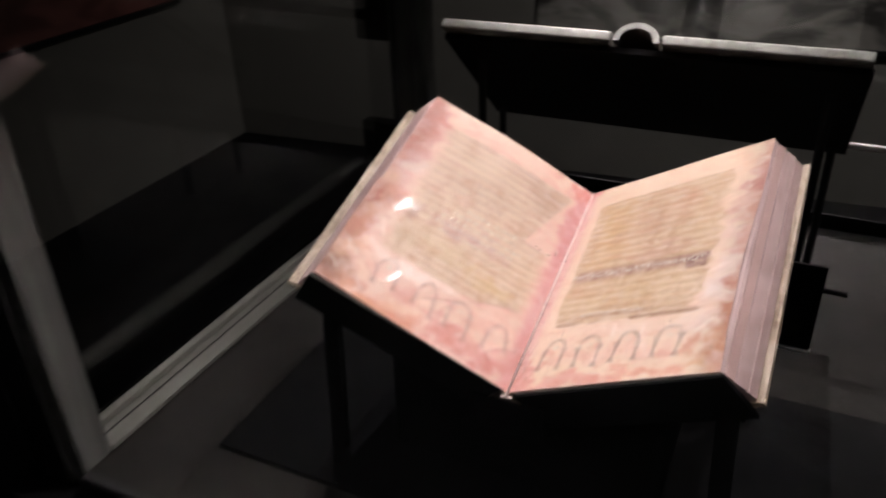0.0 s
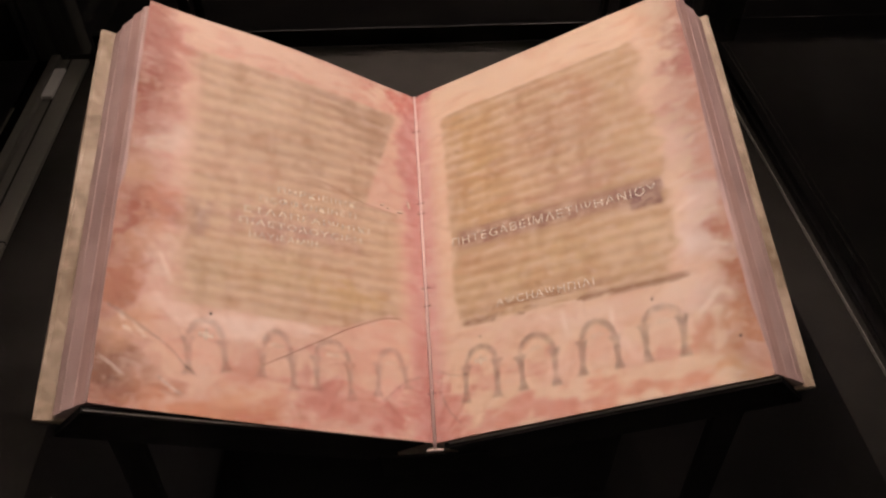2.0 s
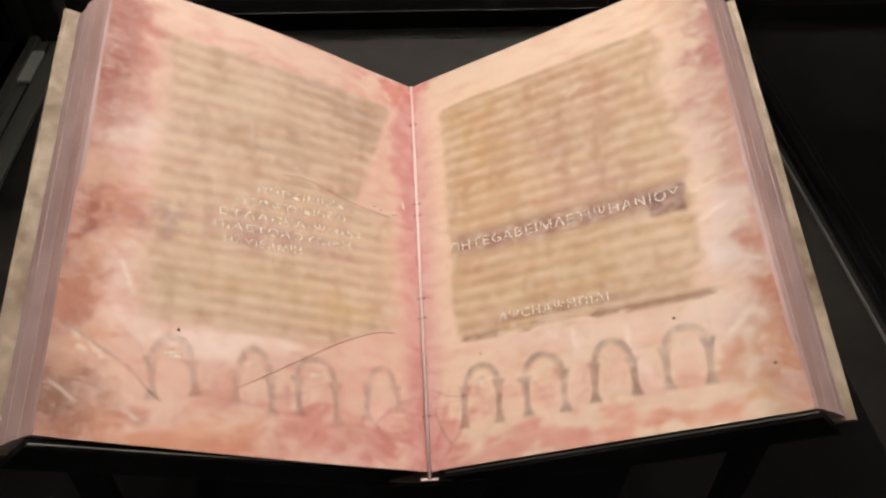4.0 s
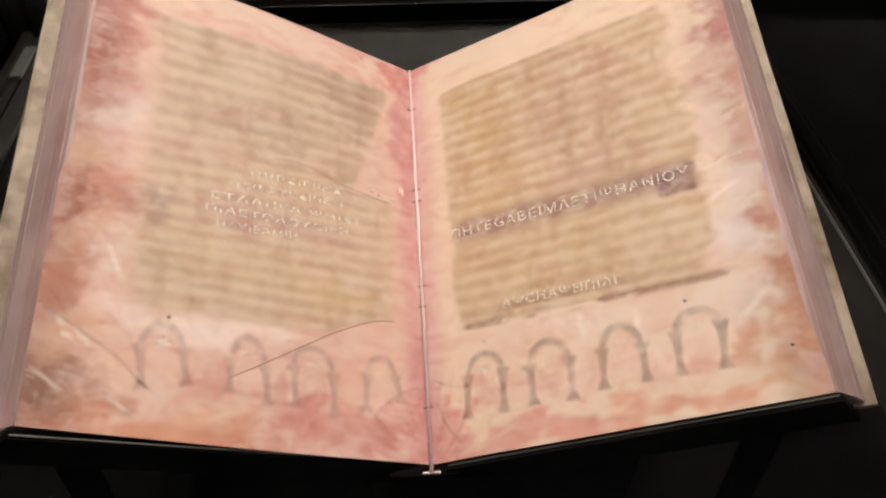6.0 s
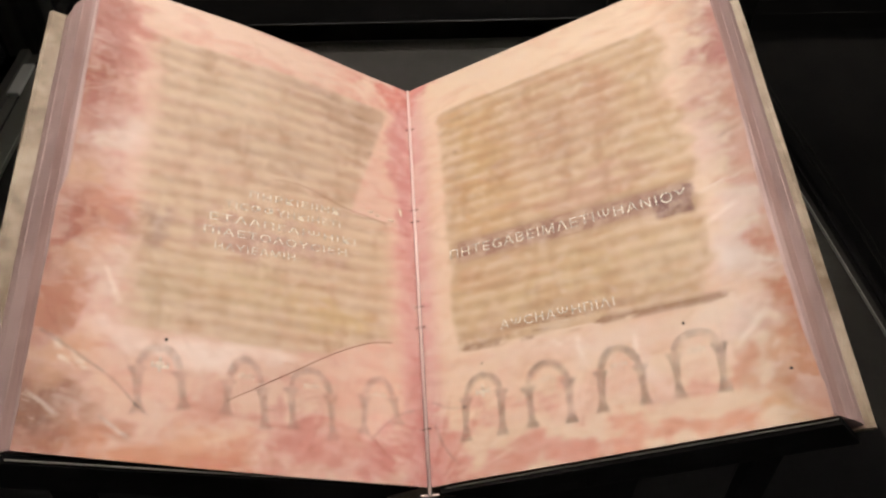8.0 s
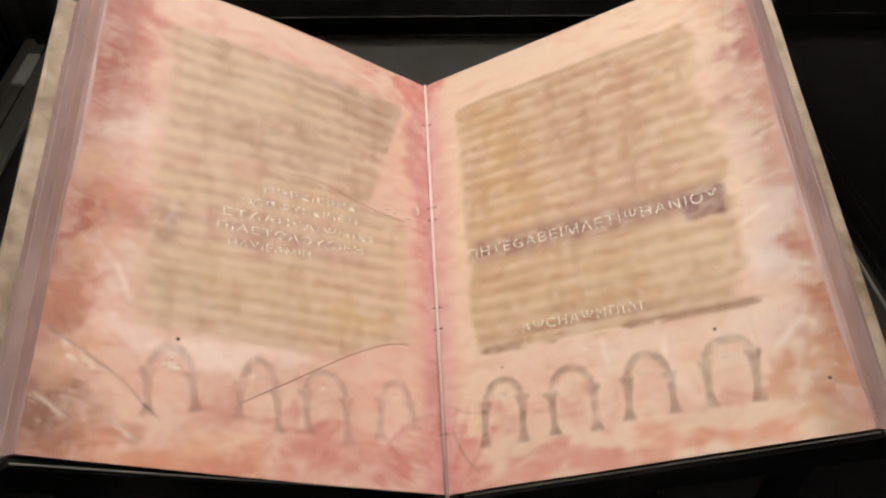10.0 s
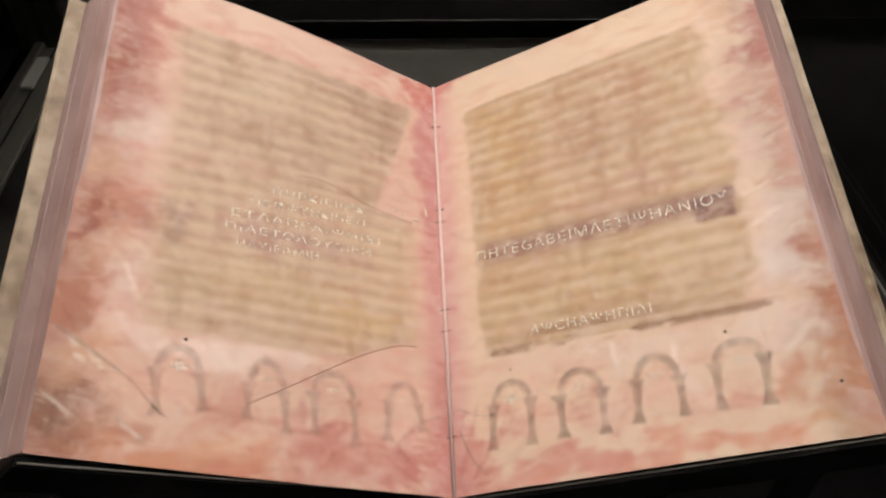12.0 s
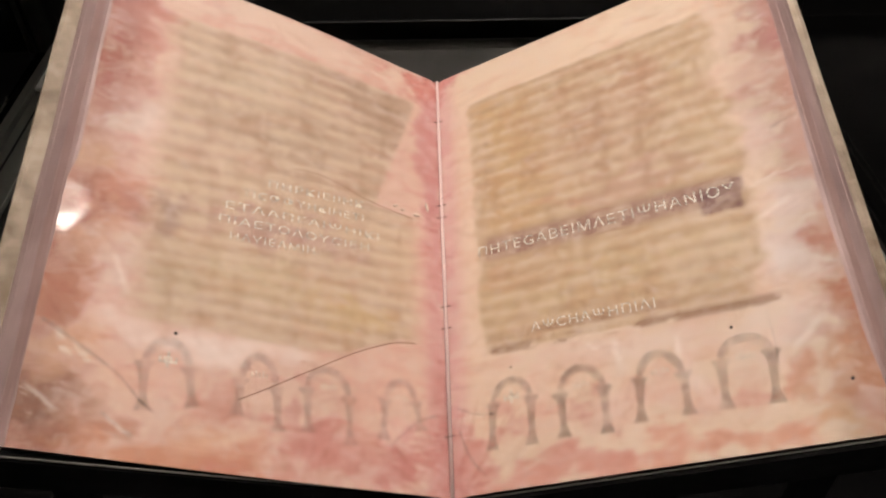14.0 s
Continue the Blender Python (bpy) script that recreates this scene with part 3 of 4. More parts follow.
# metal channel along one side, with a raised lip, a groove and a joint
rail = part("rail", boxed(XL + 0.001, XL + 0.046, PF + 0.001, CB - 0.030, CZ + 0.001, CZ + 0.007, bevel=0.001), RAIL, case, "pale aluminium glazing channel")
part("lip", boxed(XL + 0.002, XL + 0.013, PF + 0.002, CB - 0.032, CZ + 0.0075, CZ + 0.016, bevel=0.0012), RAIL, rail)
part("groove", boxed(XL + 0.0235, XL + 0.025, PF + 0.002, CB - 0.032, CZ + 0.0072, CZ + 0.0085), RAILDARK, rail)
part("joint", boxed(XL + 0.0015, XL + 0.0465, 0.338, 0.3395, CZ + 0.002, CZ + 0.0078), RAILDARK, rail)
part("end_tag", boxed(XL + 0.010, XL + 0.026, CB - 0.125, CB - 0.062, CZ + 0.0088, CZ + 0.0135, bevel=0.001), WHITETAG, rail, "small white end piece")
seal = part("rail", boxed(XR - 0.005, XR - 0.001, CF + 0.003, CB - 0.003, CZ + 0.001, CZ + 0.004, bevel=0.001), CRADLE, case, "black glazing channel")
part("lip", boxed(XR - 0.0180, XR - 0.0170, CF + 0.004, CB - 0.004, CZ + 0.001, CZ + 0.004), RAIL, seal, "thin bright metal lip")
part("rail", boxed(XL + 0.05, XR - 0.03, CB - 0.006, CB - 0.001, CZ + 0.001, CZ + 0.026, bevel=0.001), CRADLE, case)
part("rail", boxed(XL + 0.05, XR - 0.03, CF + 0.002, CF + 0.012, CZ + 0.001, CZ + 0.006, bevel=0.001), RAILDARK, case)


def corner_post(x0, x1, y0, y1, material, low=CZ - 0.02):
    post = part("post", boxed(x0, x1, y0, y1, low, CT, bevel=0.003), material, case, "grey metal corner post")
    w = (x1 - x0) * 0.28
    part("cover_strip", boxed(x0 + w, x1 - w, y0 - 0.003, y0 - 0.0005, low + 0.002, CT - 0.002, bevel=0.001), material, post)
    return post


corner_post(XL - 0.043, XL + 0.044, CF + 0.010, PF, POST, 0.0)
corner_post(XR + 0.0085, XR + 0.040, CF - 0.030, CF - 0.0085, POST)
rear_post = corner_post(XL - 0.056, XL + 0.026, CB + 0.0095, CB + 0.045, POST)
corner_post(XR - 0.008, XR + 0.060, CB + 0.0095, CB + 0.045, POST)
part("hinge", boxed(XL - 0.125, XL - 0.058, CB + 0.012, CB + 0.042, 1.085, 1.26, bevel=0.004), BLACK, rear_post, "black hinge block")
part("foot", boxed(XL - 0.130, XL - 0.058, CB + 0.012, CB + 0.042, CZ - 0.02, CZ + 0.066, bevel=0.004), BLACK, rear_post, "black foot block")


# ---- front cradle ----
BOOK = pose(0, 0, 1.0, SLOPE)
cradle = tagged(new("book_cradle"), "black painted metal cradle that holds the open book", "book stand")
DROP = -0.0455
for s in (-1, 1):
    rows = []
    for h in (DROP, DROP - 0.005):
        rows.append([BOOK @ leaf(s, u, v, h) for u, v in ((0.024, 0.004), (0.205, 0.004), (0.205, 0.262), (0.024, 0.262))])
    bm = loft(rows, close=True)
    bm.verts.ensure_lookup_table()
    bm.faces.new([bm.verts[i] for i in (0, 1, 2, 3)])
    bm.faces.new([bm.verts[i] for i in (7, 6, 5, 4)])
    bmesh.ops.recalc_face_normals(bm, faces=bm.faces)
    part("plate", bm, CRADLE, cradle, "sloping black side plate")
    ends = [[BOOK @ leaf(s, u, v, h) for u, h in ((0.018, DROP - 0.005), (0.2095, DROP - 0.005), (0.2060, -0.0012), (0.006, -0.0012))] for v in ((0.0036, -0.0004) if s < 0 else (-0.0004, -0.0038))]
    bm = loft(ends, close=True)
    bm.verts.ensure_lookup_table()
    bm.faces.new([bm.verts[i] for i in (0, 1, 2, 3)])
    bm.faces.new([bm.verts[i] for i in (7, 6, 5, 4)])
    bmesh.ops.recalc_face_normals(bm, faces=bm.faces)
    lip = part("front_lip", bm, CRADLE, cradle, "black lip along the foot of the book")
    v = 0.0010 if s < 0 else -0.0014
    ends = [BOOK @ leaf(s, 0.010, v, -0.0006), BOOK @ leaf(s, 0.2050, v, -0.0006)]
    part("clear_edge", rod(bmesh.new(), ends[0], ends[1], 0.0004, 6), RAIL, lip, "thin pale edge line")
    foot = BOOK @ leaf(s, 0.186, 0.020, DROP - 0.010)
    part("leg", box(bmesh.new(), -0.009, 0.009, -0.004, 0.004, -0.5 * (foot.z - CZ), 0.5 * (foot.z - CZ) , 0.001,
                    Matrix.Translation((foot.x, foot.y, (foot.z + CZ) / 2)) @ pose(0, 0, 0, 0, -3 * s)), CRADLE, cradle)
    foot = BOOK @ leaf(s, 0.186, 0.235, DROP - 0.010)
    part("leg", boxed(foot.x - 0.009, foot.x + 0.009, foot.y - 0.004, foot.y + 0.004, CZ, foot.z, bevel=0.001), CRADLE, cradle)
part("base_plate", boxed(-0.315, 0.360, -0.050, 0.262, CZ + 0.0005, CZ + 0.004, bevel=0.0008), CRADLE, cradle, "flat matt black base plate")
part("front_lip", box(bmesh.new(), -0.0335, 0.0335, -0.0065, -0.0043, -0.060, -0.0050, 0.0008, BOOK), CRADLE, cradle)
bm = bmesh.new()
for y in (0.030, 0.230):
    z = (BOOK @ leaf(1, 0.0, y / math.cos(radians(SLOPE)), DROP)).z
    prof = [(-0.135, CZ), (0.135, CZ), (0.135, z + 0.030), (0.020, z - 0.030), (-0.020, z - 0.030), (-0.135, z + 0.030)]
    for x, zz in prof:
        bm.verts.new((x, y, zz))
bm.verts.ensure_lookup_table()
bm.faces.new(bm.verts[:6])
bm.faces.new(list(reversed(bm.verts[6:])))
for i in range(6):
    bm.faces.new((bm.verts[i], bm.verts[(i + 1) % 6], bm.verts[6 + (i + 1) % 6], bm.verts[6 + i]))
bmesh.ops.recalc_face_normals(bm, faces=bm.faces)
part("support_block", bm, CRADLE, cradle, "black centre block")
clip = part("bracket", boxed(0.196, 0.243, 0.250, 0.254, 0.944, 1.045, bevel=0.001), CRADLE, cradle, "dark side bracket with a bright strip for its edge glint")
part("pin", rod(bmesh.new(), (0.243, 0.252, 1.018), (0.265, 0.252, 1.018), 0.003), CRADLE, clip)
# Bright strip added for the glint along the bracket's lower edge.
part("edge_glint", boxed(0.212, 0.244, 0.248, 0.256, 0.940, 0.9435, bevel=0.001), STEEL, clip)


# ---- open book ----
book = tagged(new("open_book"), "open purple parchment manuscript on a black cradle in the case", "book")
book.matrix_world = BOOK


def sheet(side):
    """One page as a fine, cockled sheet, with its dye and written block as attributes."""
    nu, nv = 200, 264
    far, high = np.meshgrid(np.linspace(0, 1, nu + 1), np.linspace(0, 1, nv + 1))
    v = TALL * high
    u = far * (WIDE + 0.0016 * (clouds(v * 40 + 3, v * 0 + side + 5, 3) - 0.5) * far ** 6)
    if side < 0:
        u = u - 0.0022 * far ** 8 * ease(v, 0.124, 0.140)
        v = v + 0.0045 * far ** 1.5 * (1 - high) ** 3 + 0.0030 * far * high ** 6
    else:
        u = u - 0.0030 * far ** 8 * ease(v, 0.010, 0.050) * ease(v, 0.200, 0.130)
        v = v + 0.0006 * (clouds(u * 60, u * 0 + 2, 3) - 0.5) * (1 - high) ** 20
    places = [leaf(side, a, b, page_relief(side, a, b)) for a, b in zip(u.flat, v.flat)]
    w = nu + 1
    quads = [(j * w + i, j * w + i + 1, (j + 1) * w + i + 1, (j + 1) * w + i) for j in range(nv) for i in range(nu)]
    mesh = bpy.data.meshes.new("page")
    mesh.from_pydata(places, [], quads if side > 0 else [q[::-1] for q in quads])
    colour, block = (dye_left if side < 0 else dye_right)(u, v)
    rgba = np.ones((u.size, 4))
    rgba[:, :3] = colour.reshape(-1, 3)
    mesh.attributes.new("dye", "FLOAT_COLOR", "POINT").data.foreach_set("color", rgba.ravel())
    mesh.attributes.new("block", "FLOAT", "POINT").data.foreach_set("value", block.ravel())
    corner = np.empty(len(mesh.loops), dtype=np.int32)
    mesh.loops.foreach_get("vertex_index", corner)
    mesh.uv_layers.new(name="sheet").data.foreach_set("uv", np.stack([u.ravel(), v.ravel()], 1)[corner].ravel())
    mesh.materials.append(PAGE[side])
    return mesh


for s in (-1, 1):
    ob = new("page", sheet(s))
    ob.parent = book
    smooth(tagged(ob, "open parchment page with a tan written block and pink margins" if s > 0 else "open parchment page with greyish written block and rosy margins"))


def slab(side, u1a, u1b, h0, h1, v0, v1, wob):
    """A gathering of leaves: a slab with a slightly wavy fore-edge."""
    n = 28
    rows = []
    for i in range(n + 1):
        v = v0 + (v1 - v0) * i / n
        a = u1a + wob * noise.noise(Vector((v * 20, h0 * 900, side)))
        b = u1b + wob * noise.noise(Vector((v * 20, h1 * 900, side + 9)))
        rows.append([leaf(side, 0.004, v, h0), leaf(side, a - 0.002, v, h0), leaf(side, a, v, h0 - 0.001), leaf(side, b, v, h1 + 0.001),
                     leaf(side, b - 0.002, v, h1), leaf(side, 0.012, v, h1)])
    bm = loft(rows, close=True)
    bm.verts.ensure_lookup_table()
    bm.faces.new([bm.verts[i] for i in range(6)])
    bm.faces.new([bm.verts[len(bm.verts) - 6 + i] for i in range(6)])
    bmesh.ops.recalc_face_normals(bm, faces=bm.faces)
    return bm


STACK = [(0.0, 0.0045, 0.2028, 0.2044, 1), (0.0046, 0.0130, 0.2046, 0.2078, 0), (0.0131, 0.0250, 0.2079, 0.2118, 1), (0.0251, 0.0360, 0.2119, 0.2138, 1)]
for s in (-1, 1):
    for h0, h1, ua, ub, tone in STACK:
        part("gathering", slab(s, ua, ub, -h0 - 0.0006, -h1 - 0.0006, 0.0060 if s < 0 else 0.0015, 0.2690 - h1 * 0.10, 0.0005), EDGES[tone], book)
    wide = 0.2185 if s > 0 else 0.2225
    part("board", slab(s, wide, wide, -0.0370, -0.0420, 0.0042 if s < 0 else 0.0, 0.2690, 0.0006), BOARD, book, "mottled pale brown cover board edge")
# spine and the clear rod in the fold
bm = bmesh.new()
arc = []
for i in range(11):
    q = -1.0 + 0.2 * i
    arc.append((0.0235 * q, -0.0345 - 0.006 * (1 - q * q)))
rows = []
for v in (0.002, 0.262):
    rows.append([Vector((x, v, z)) for x, z in arc] + [Vector((x, v, z - 0.0035)) for x, z in reversed(arc)])
bm = loft(rows, close=True)
part("spine", bm, BOARD, book, "pale leather spine")
smooth(part("clear_rod", rod(bmesh.new(), (0, -0.004, 0.0016), (0, 0.2685, 0.0018), 0.0011, 12), CLEAR, book, "clear plastic rod along the fold"))
part("rod_end", boxed(-0.0050, 0.0050, -0.0048, -0.0034, -0.0016, 0.0012, bevel=0.0004), CLEAR, book)
for v in (0.0311, 0.0918, 0.1049, 0.1636, 0.1721, 0.2352):
    part("stitch", rod(bmesh.new(), (-0.0030, v - 0.0004, 0.0024), (0.0030, v + 0.0006, 0.0024), 0.0003, 6), THREAD, book)


def ribbon(side, places, widths, lift=0.0003):
    """A thin inked or creased line that lies on a page, through places (u, v)."""
    pts = []
    for a, b in zip(places, places[1:]):
        k = max(2, int(math.dist(a, b) / 0.003))
        pts += [(a[0] + (b[0] - a[0]) * i / k, a[1] + (b[1] - a[1]) * i / k) for i in range(k)]
    pts.append(places[-1])
    rows = []
    for i, (u, v) in enumerate(pts):
        a, b = pts[max(0, i - 1)], pts[min(len(pts) - 1, i + 1)]
        d = Vector((b[0] - a[0], b[1] - a[1])).normalized()
        f = i / (len(pts) - 1)
        w = 0.5 * (widths[0] + (widths[1] - widths[0]) * f)
        q = [(u - d.y * w, v + d.x * w), (u + d.y * w, v - d.x * w)]
        rows.append([leaf(side, x, y, page_relief(side, x, y) + 0.5 * lift) for x, y in q])
    return rows


def add_rows(bm, rows):
    grid = [[bm.verts.new(q) for q in row] for row in rows]
    for a, b in zip(grid, grid[1:]):
        for i in range(len(a) - 1):
            bm.faces.new((a[i], a[i + 1], b[i + 1], b[i]))


def curve_through(places, k=6):
    """Catmull-Rom through the places."""
    pts = [places[0], *places, places[-1]]
    res = []
    for p0, p1, p2, p3 in zip(pts, pts[1:], pts[2:], pts[3:]):
        for i in range(k):
            t = i / k
            res.append(tuple(0.5 * (2 * b + (c - a) * t + (2 * a - 5 * b + 4 * c - d) * t * t + (3 * b - a - 3 * c + d) * t ** 3)
                             for a, b, c, d in zip(p0, p1, p2, p3)))
    res.append(places[-1])
    return res


def arch(side, foot_a, head_a, foot_b, head_b, top):
    """A painted canon arch: two columns with flared foot and capital under a round bow."""
    bm = bmesh.new()
    head_a, head_b = (head_a[0], head_a[1] - 0.0038), (head_b[0], head_b[1] - 0.0038)
    for foot, head in ((foot_a, head_a), (foot_b, head_b)):
        at = lambda f: tuple(a + (b - a) * f for a, b in zip(foot, head))
        for f0, f1, w0, w1 in ((0.0, 0.20, 0.0078, 0.0040), (0.20, 0.34, 0.0040, 0.0032), (0.34, 0.80, 0.0032, 0.0046), (0.80, 0.93, 0.0046, 0.0070), (0.93, 1.02, 0.0088, 0.0080)):
            add_rows(bm, ribbon(side, [at(f0), at(f1)], (w0, w1)))
    (ua, va), (ub, vb) = head_a, head_b
    top += 0.0006
    mid, r = 0.5 * (ua + ub), 0.5 * abs(ub - ua) - 0.0005
    bow = []
    for i in range(17):
        q = math.pi * i / 16
        f = 0.5 - 0.5 * math.cos(q)
        bow.append((mid + math.copysign(r, ua - ub) * math.cos(q), va + (vb - va) * f + 0.0008 + (top - 0.5 * (va + vb) - 0.001) * math.sin(q)))
    add_rows(bm, ribbon(side, bow, (0.0032, 0.0032)))
    add_rows(bm, ribbon(side, [(mid + 0.82 * (u - mid), v - 0.0021) for u, v in bow[2:-2]], (0.0007, 0.0007)))
    return bm


def monogram(side, u, v, kind):
    """A small silver mark: a cross with side bars, or short upright bars."""
    bm = bmesh.new()
    if kind:
        add_rows(bm, ribbon(side, [(u, v - 0.0034), (u, v + 0.0042)], (0.0011, 0.0011), 0.0005))
        add_rows(bm, ribbon(side, [(u - 0.0036, v - 0.0006), (u + 0.0036, v - 0.0006)], (0.0009, 0.0009), 0.0007))
        for du in (-0.0036, -0.0014, 0.0014, 0.0036):
            add_rows(bm, ribbon(side, [(u + du, v - 0.0016), (u + du, v + 0.0016)], (0.0009, 0.0009), 0.0009))
    else:
        for k in range(5):
            du = -0.0036 + 0.0018 * k
            add_rows(bm, ribbon(side, [(u + du, v - 0.0013), (u + du, v + 0.0013 + 0.0008 * (k % 2))], (0.0006, 0.0006), 0.0005))
    return bm


ARCHES_RIGHT = [((0.0251, 0.0204), (0.0268, 0.0478), (0.0470, 0.0198), (0.0484, 0.0480), 0.0545), ((0.0643, 0.0205), (0.0642, 0.0461), (0.0858, 0.0190), (0.0867, 0.0458), 0.0531),
                ((0.1026, 0.0210), (0.1042, 0.0458), (0.1247, 0.0208), (0.1248, 0.0446), 0.0521), ((0.1411, 0.0203), (0.1422, 0.0464), (0.1620, 0.0192), (0.1641, 0.0469), 0.0509)]
ARCHES_LEFT = [((0.1560, 0.0248), (0.1582, 0.0501), (0.1354, 0.0284), (0.1386, 0.0502), 0.0571), ((0.1153, 0.0280), (0.1150, 0.0492), (0.0949, 0.0229), (0.0973, 0.0472), 0.0569),
               ((0.0800, 0.0244), (0.0821, 0.0492), (0.0580, 0.0206), (0.0596, 0.0476), 0.0563), ((0.0405, 0.0252), (0.0393, 0.0501), (0.0185, 0.0322), (0.0215, 0.0508), 0.0563)]
for side, group in ((1, ARCHES_RIGHT), (-1, ARCHES_LEFT)):
    for k, bow in enumerate(group):
        part("painted_arch", arch(side, *bow), INK if side > 0 else PALEINK, book, "faded brown painted arch")
        part("monogram", monogram(side, 0.5 * (bow[1][0] + bow[3][0]), bow[4] - 0.0088, k == 0), SILVERINK, book, "small silver mark under the arch")


def line_on(name, side, places, w0, w1, material, label):
    bm = bmesh.new()
    add_rows(bm, ribbon(side, curve_through(places), (w0, w1), 0.0004))
    part(name, bm, material, book, label)


line_on("crease", -1, [(0.1155, 0.0348), (0.1001, 0.0433), (0.0759, 0.0572), (0.0562, 0.0681), (0.0351, 0.0770), (0.0211, 0.0793)], 0.0004, 0.0006, CREASE, "curved brown crease")
line_on("crease", -1, [(0.0971, 0.1663), (0.0779, 0.1672), (0.0522, 0.1609), (0.0330, 0.1583), (0.0212, 0.1571)], 0.0003, 0.0005, CREASE, "curved brown crease")
line_on("crease", -1, [(0.0365, 0.0225), (0.0221, 0.0353), (0.0072, 0.0420)], 0.0006, 0.0010, PALEINK, "faint brown crease")
line_on("crease", -1, [(0.2013, 0.0581), (0.1951, 0.0551), (0.1824, 0.0478), (0.1682, 0.0391), (0.1572, 0.0286), (0.1505, 0.0241)], 0.0020, 0.0010, PALEINK, "faint brown crease")
line_on("crease", -1, [(0.1720, 0.0222), (0.1660, 0.0180), (0.1587, 0.0134)], 0.0008, 0.0026, PALEINK, "faint brown crease")
line_on("crease", 1, [(0.1881, 0.1529), (0.1945, 0.1553), (0.2011, 0.1566)], 0.0012, 0.0007, INK, "short brown crease")
line_on("crease", 1, [(0.0066, 0.0325), (0.0120, 0.0190), (0.0207, 0.0084)], 0.0016, 0.0012, PALEINK, "faint brown crease")
line_on("crease", 1, [(0.0057, 0.0457), (0.0160, 0.0405), (0.0267, 0.0388)], 0.0012, 0.0010, PALEINK, "faint brown crease")
line_on("crease", 1, [(0.1659, 0.0612), (0.1666, 0.0462), (0.1646, 0.0106)], 0.0006, 0.0005, PALEINK, "fine brown crease")
for side, u, v, r in ((-1, 0.1467, 0.0613, 0.0009), (1, 0.1499, 0.0567, 0.0008), (1, 0.1922, 0.0241, 0.0008), (1, 0.0386, 0.0613, 0.0006), (-1, 0.0327, 0.2054, 0.0006), (1, 0.0335, 0.2049, 0.0006)):
    bm = bmesh.new()
    bm.faces.new([bm.verts.new(leaf(side, u + r * math.cos(q), v + r * math.sin(q), page_relief(side, u, v) + 0.0003)) for q in [math.tau * i / 9 for i in range(9)]])
    part("speck", bm, SPECK, book, "small dark speck")


def writing(side, words, start, end, size):
    """A row of silver letters on a page, from the place start to the place end (u, v) of its foot line."""
    data = bpy.data.curves.new("writing", "FONT")
    data.body, data.size, data.space_character, data.offset = words, size, 1.15, 0.00004
    holder = bpy.data.objects.new("writing", data)
    mesh = bpy.data.meshes.new_from_object(holder)
    bm = bmesh.new()
    bm.from_mesh(mesh)
    bpy.data.meshes.remove(mesh)
    bpy.data.objects.remove(holder)
    long = max(q.co.x for q in bm.verts)
    for q in bm.verts:
        f = q.co.x / long
        uu, vv = start[0] + (end[0] - start[0]) * f, start[1] + (end[1] - start[1]) * f + q.co.y
        q.co = leaf(side, uu, vv, page_relief(side, uu, vv) + 0.0004)
    part("writing", bm, SILVERINK, book, "row of silver letters")


def faded_row(side, k):
    """A row of writing too faded to read: small upright bars in words."""
    rng = random.Random(100 * side + k)
    bm = bmesh.new()
    top = 0.2385 - 0.0088 * k
    u, stop = (0.029 + 0.004 * rng.random(), 0.166 - 0.008 * rng.random())
    if side < 0 and top > 0.168:
        u += (0.2447 - top) * 0.33
    while u < stop:
        for _ in range(rng.randint(4, 11)):
            w, high = rng.choice((0.0007, 0.0009, 0.0015)), rng.uniform(0.0026, 0.0036)
            v = top - u * float(0.046 * ease(top, 0.24, 0.15) if side > 0 else 0.065 * ease(top, 0.235, 0.16) * ease(top, 0.07, 0.12)) - 0.0022
            if u + w < stop:
                q = [(u, v), (u + w, v), (u + w, v + high), (u, v + high)]
                bm.faces.new([bm.verts.new(leaf(side, a, b, page_relief(side, a, b) + 0.00025)) for a, b in (q if side > 0 else q[::-1])])
            u += w + rng.uniform(0.0007, 0.0012)
        u += rng.uniform(0.0015, 0.0045)
    part("faded_row", bm, FAINT, book, "row of faded, unreadable writing")


for side in (-1, 1):
    for k in range(19):
        if not (side > 0 and k == 11):
            faded_row(side, k)

writing(1, "ΠΗΤΕGΑΒΕΙΜΛΕΤΙΨΗΑΝΙΟΥ", (0.0232, 0.1302), (0.1660, 0.1236), 0.0084)
writing(1, "ΑΨCΗΑΨΗΠΙΛΙ", (0.0520, 0.0780), (0.1180, 0.0748), 0.0074)
for words, start, end in (("ΠΗΡΚΙΕΙΙΗΚ", (0.1110, 0.1502), (0.0540, 0.1542)), ("ΤΙCΦΦΥΗΚΙΗΕΤΙ", (0.1240, 0.1408), (0.0540, 0.1456)), ("ΕΤΛΑΠΓΑΙΨΗΙΚΙ", (0.1322, 0.1315), (0.0440, 0.1366)),
                          ("ΠΙΑΕΤΟΛΟΥCΙΕΗ", (0.1346, 0.1230), (0.0500, 0.1280)), ("ΗΛΥΙΕΑΜΙΗ", (0.1280, 0.1145), (0.0820, 0.1178))):
    writing(-1, words, start, end, 0.0060)


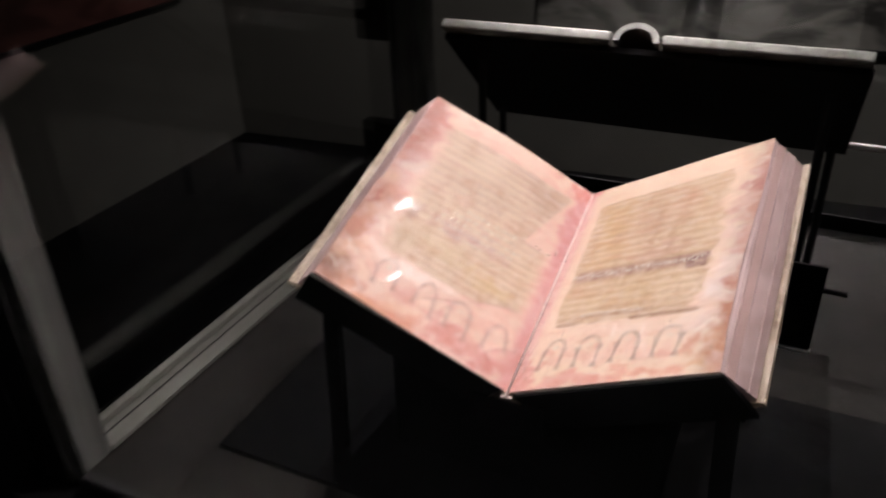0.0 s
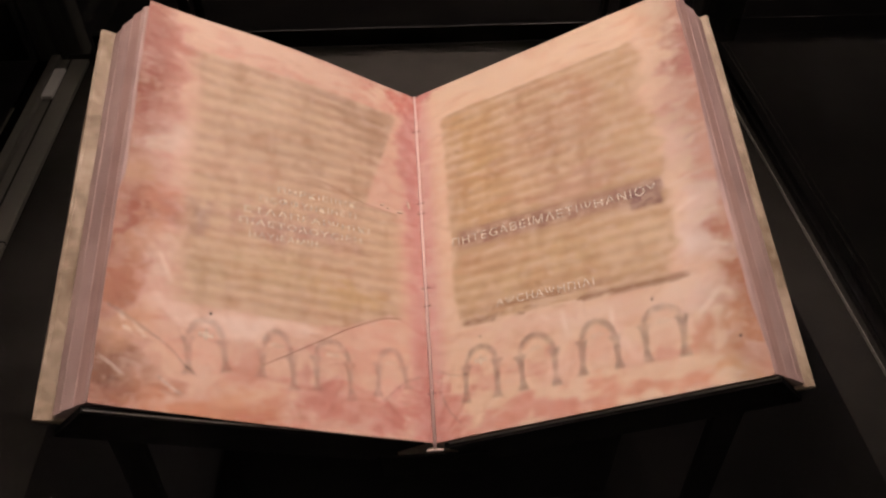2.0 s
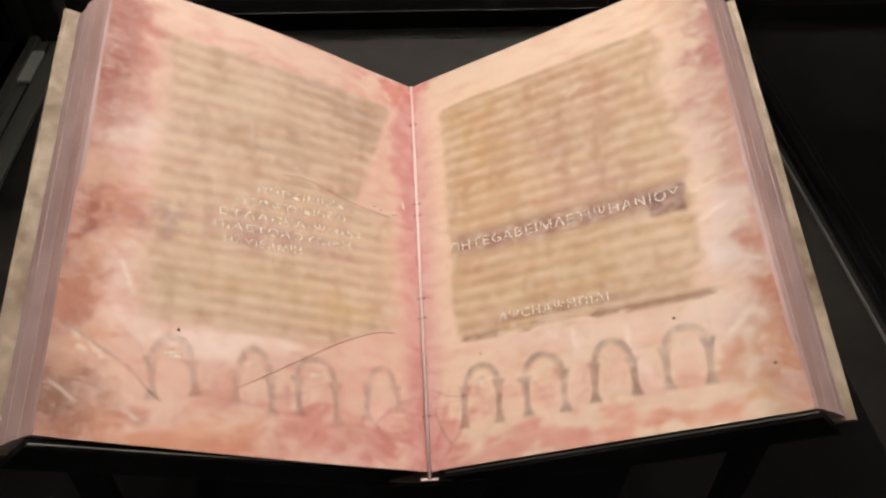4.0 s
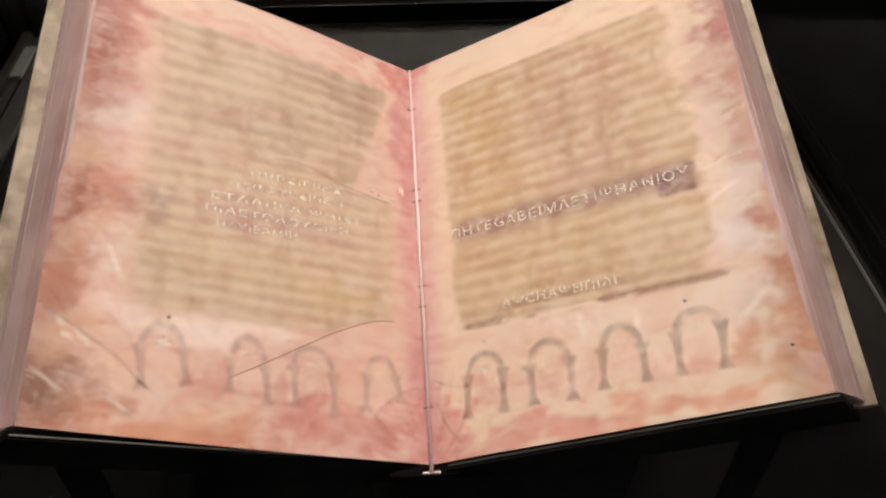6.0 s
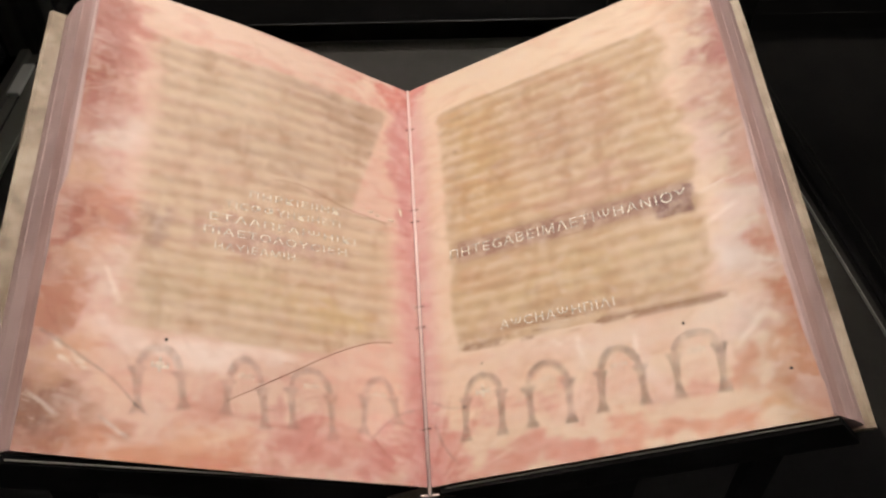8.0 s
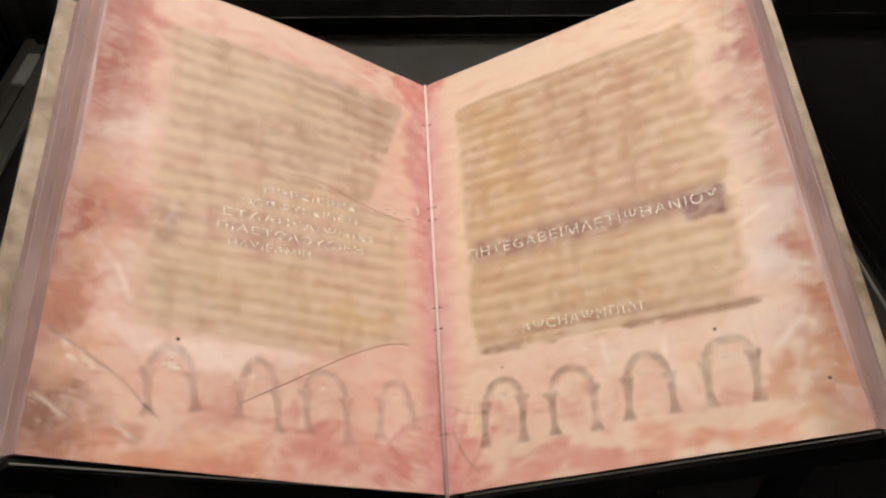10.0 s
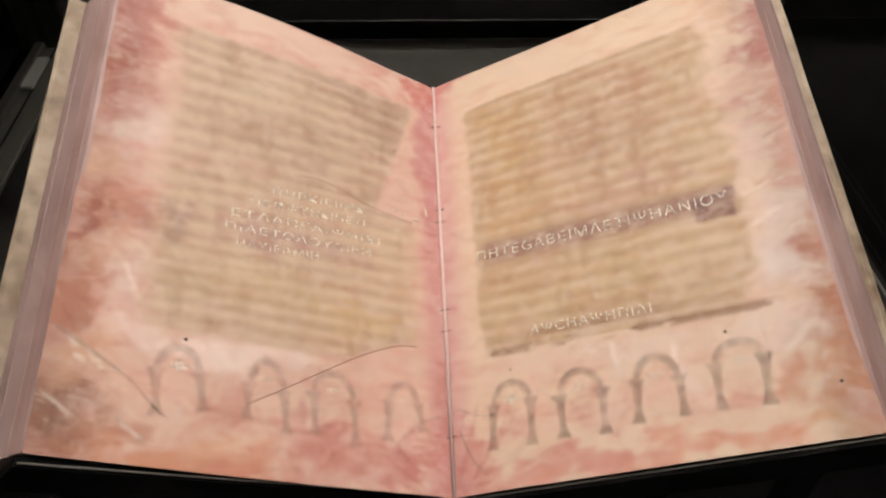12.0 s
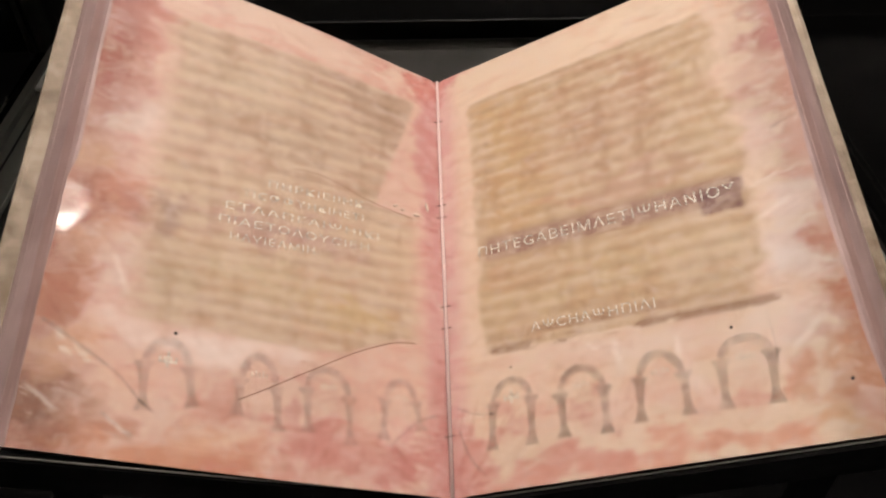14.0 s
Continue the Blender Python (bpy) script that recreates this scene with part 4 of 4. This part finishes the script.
# Raised film wrinkles by the fold, whitish so that they read as glints.
for u, v, long, turn in ((0.0329, 0.1631, 0.0022, -25), (0.0282, 0.1616, 0.0016, -35), (0.0186, 0.1606, 0.0026, -10), (0.0113, 0.1683, 0.0034, 80)):
    bm = bmesh.new()
    bmesh.ops.create_uvsphere(bm, u_segments=14, v_segments=8, radius=1.0)
    place = leaf(-1, u, v, page_relief(-1, u, v))
    out, up = leaf(-1, 1, 0).normalized(), leaf(-1, 0, 0, 1).normalized()
    m = Matrix((out, Vector((0, 1, 0)), up)).transposed().to_4x4()
    bmesh.ops.transform(bm, verts=bm.verts, matrix=Matrix.Translation(place) @ m @ pose(0, 0, 0, 0, 0, turn) @ Matrix.Diagonal((long, 0.0011, 0.0009, 1)))
    smooth(part("film_wrinkle", bm, GLOSSY, book, "small glossy film wrinkle, coloured pale like a glint"))


# ---- rear stand with the silver cover ----
stand = tagged(new("sloped_stand"), "black sloped metal stand facing away, on thin legs", "stand")
TILT = math.atan2(0.212, 0.240)
LIE = Matrix.Translation((0.001, 0.405, 1.203)) @ pose(0, 0, 0, -math.degrees(TILT))
SL = 0.76 * math.hypot(0.212, 0.240)
part("plate", box(bmesh.new(), -0.246, 0.250, 0.0, SL, -0.008, 0.0, 0.001, LIE), CRADLE, stand, "black sloping plate")
part("ledge", box(bmesh.new(), -0.246, 0.250, SL, SL + 0.004, 0.0, 0.028, 0.001, LIE), CRADLE, stand)
for x, d in ((-0.212, 0.06), (0.215, 0.06), (-0.230, SL - 0.02), (0.232, SL - 0.02)):
    top = LIE @ Vector((x, d, -0.008))
    part("leg", rod(bmesh.new(), (top.x, top.y, CZ), (top.x, top.y, top.z + 0.003), 0.0055), BLACK, stand)
pin = LIE @ Vector((0.250, 0.218, -0.004))
part("side_rod", rod(bmesh.new(), pin, pin + Vector((0.044, 0, 0)), 0.0045), STEEL, stand, "bright metal rod")

cover = tagged(new("silver_book_cover"), "chased silver book cover lying open on the sloped stand", "book cover")


def cover_half(side):
    n, m = 22, 26
    top, low = [], []
    for i in range(m + 1):
        y = -0.004 + (SL + 0.0) * i / m
        row = []
        for j in range(n + 1):
            x = side * (0.030 + 0.218 * j / n)
            rim = min(j, n - j, i, m - i)
            z = 0.0100 + (0.003 if rim < 2 else 0.0) + 0.003 * noise.noise(Vector((x * 40, y * 40, side * 2.0)))
            row.append(LIE @ Vector((x, y, z)))
        top.append(row)
        low.append([LIE @ Vector((side * (0.030 + 0.218 * j / n), y, 0.001)) for j in range(n + 1)])
    bm = bmesh.new()
    add_rows(bm, top)
    add_rows(bm, low)
    add_rows(bm, [top[0], low[0]])
    add_rows(bm, [top[-1], low[-1]])
    add_rows(bm, [[r[0] for r in top], [r[0] for r in low]])
    add_rows(bm, [[r[-1] for r in top], [r[-1] for r in low]])
    bmesh.ops.remove_doubles(bm, verts=bm.verts, dist=1e-6)
    bmesh.ops.recalc_face_normals(bm, faces=bm.faces)
    return bm


for s in (-1, 1):
    part("cover_panel", cover_half(s), SILVERREL, cover, "chased silver panel")
    part("edge_bar", box(bmesh.new(), min(s * 0.030, s * 0.248), max(s * 0.030, s * 0.248), -0.013, -0.0045, 0.001, 0.013, 0.002, LIE), SILVER, cover, "smooth silver edge")
rows = []
for y in (-0.013, SL - 0.004):
    outer = [LIE @ Vector((0.027 * math.cos(q), y, 0.002 + 0.024 * math.sin(q))) for q in [math.pi * i / 14 for i in range(15)]]
    inner = [LIE @ Vector((0.020 * math.cos(q), y, 0.002 + 0.017 * math.sin(q))) for q in [math.pi * i / 14 for i in reversed(range(15))]]
    rows.append(outer + inner)
bm = loft(rows, close=True)
bm.verts.ensure_lookup_table()
for base in (0, 30):
    for i in range(14):
        bm.faces.new([bm.verts[base + k] for k in (i, i + 1, 28 - i, 29 - i)])
bmesh.ops.recalc_face_normals(bm, faces=bm.faces)
part("spine", bm, SILVER, cover, "half-round hollow silver spine")


# ---- housings of the unseen lamps and added fills ----
for eye, aim, watts, cone in LAMPS_AND_FILLS:
    lamp = tagged(new("unseen_spotlight"), "black spotlight hanging out of view; the last two are added fills", "lamp", group="track spotlights")
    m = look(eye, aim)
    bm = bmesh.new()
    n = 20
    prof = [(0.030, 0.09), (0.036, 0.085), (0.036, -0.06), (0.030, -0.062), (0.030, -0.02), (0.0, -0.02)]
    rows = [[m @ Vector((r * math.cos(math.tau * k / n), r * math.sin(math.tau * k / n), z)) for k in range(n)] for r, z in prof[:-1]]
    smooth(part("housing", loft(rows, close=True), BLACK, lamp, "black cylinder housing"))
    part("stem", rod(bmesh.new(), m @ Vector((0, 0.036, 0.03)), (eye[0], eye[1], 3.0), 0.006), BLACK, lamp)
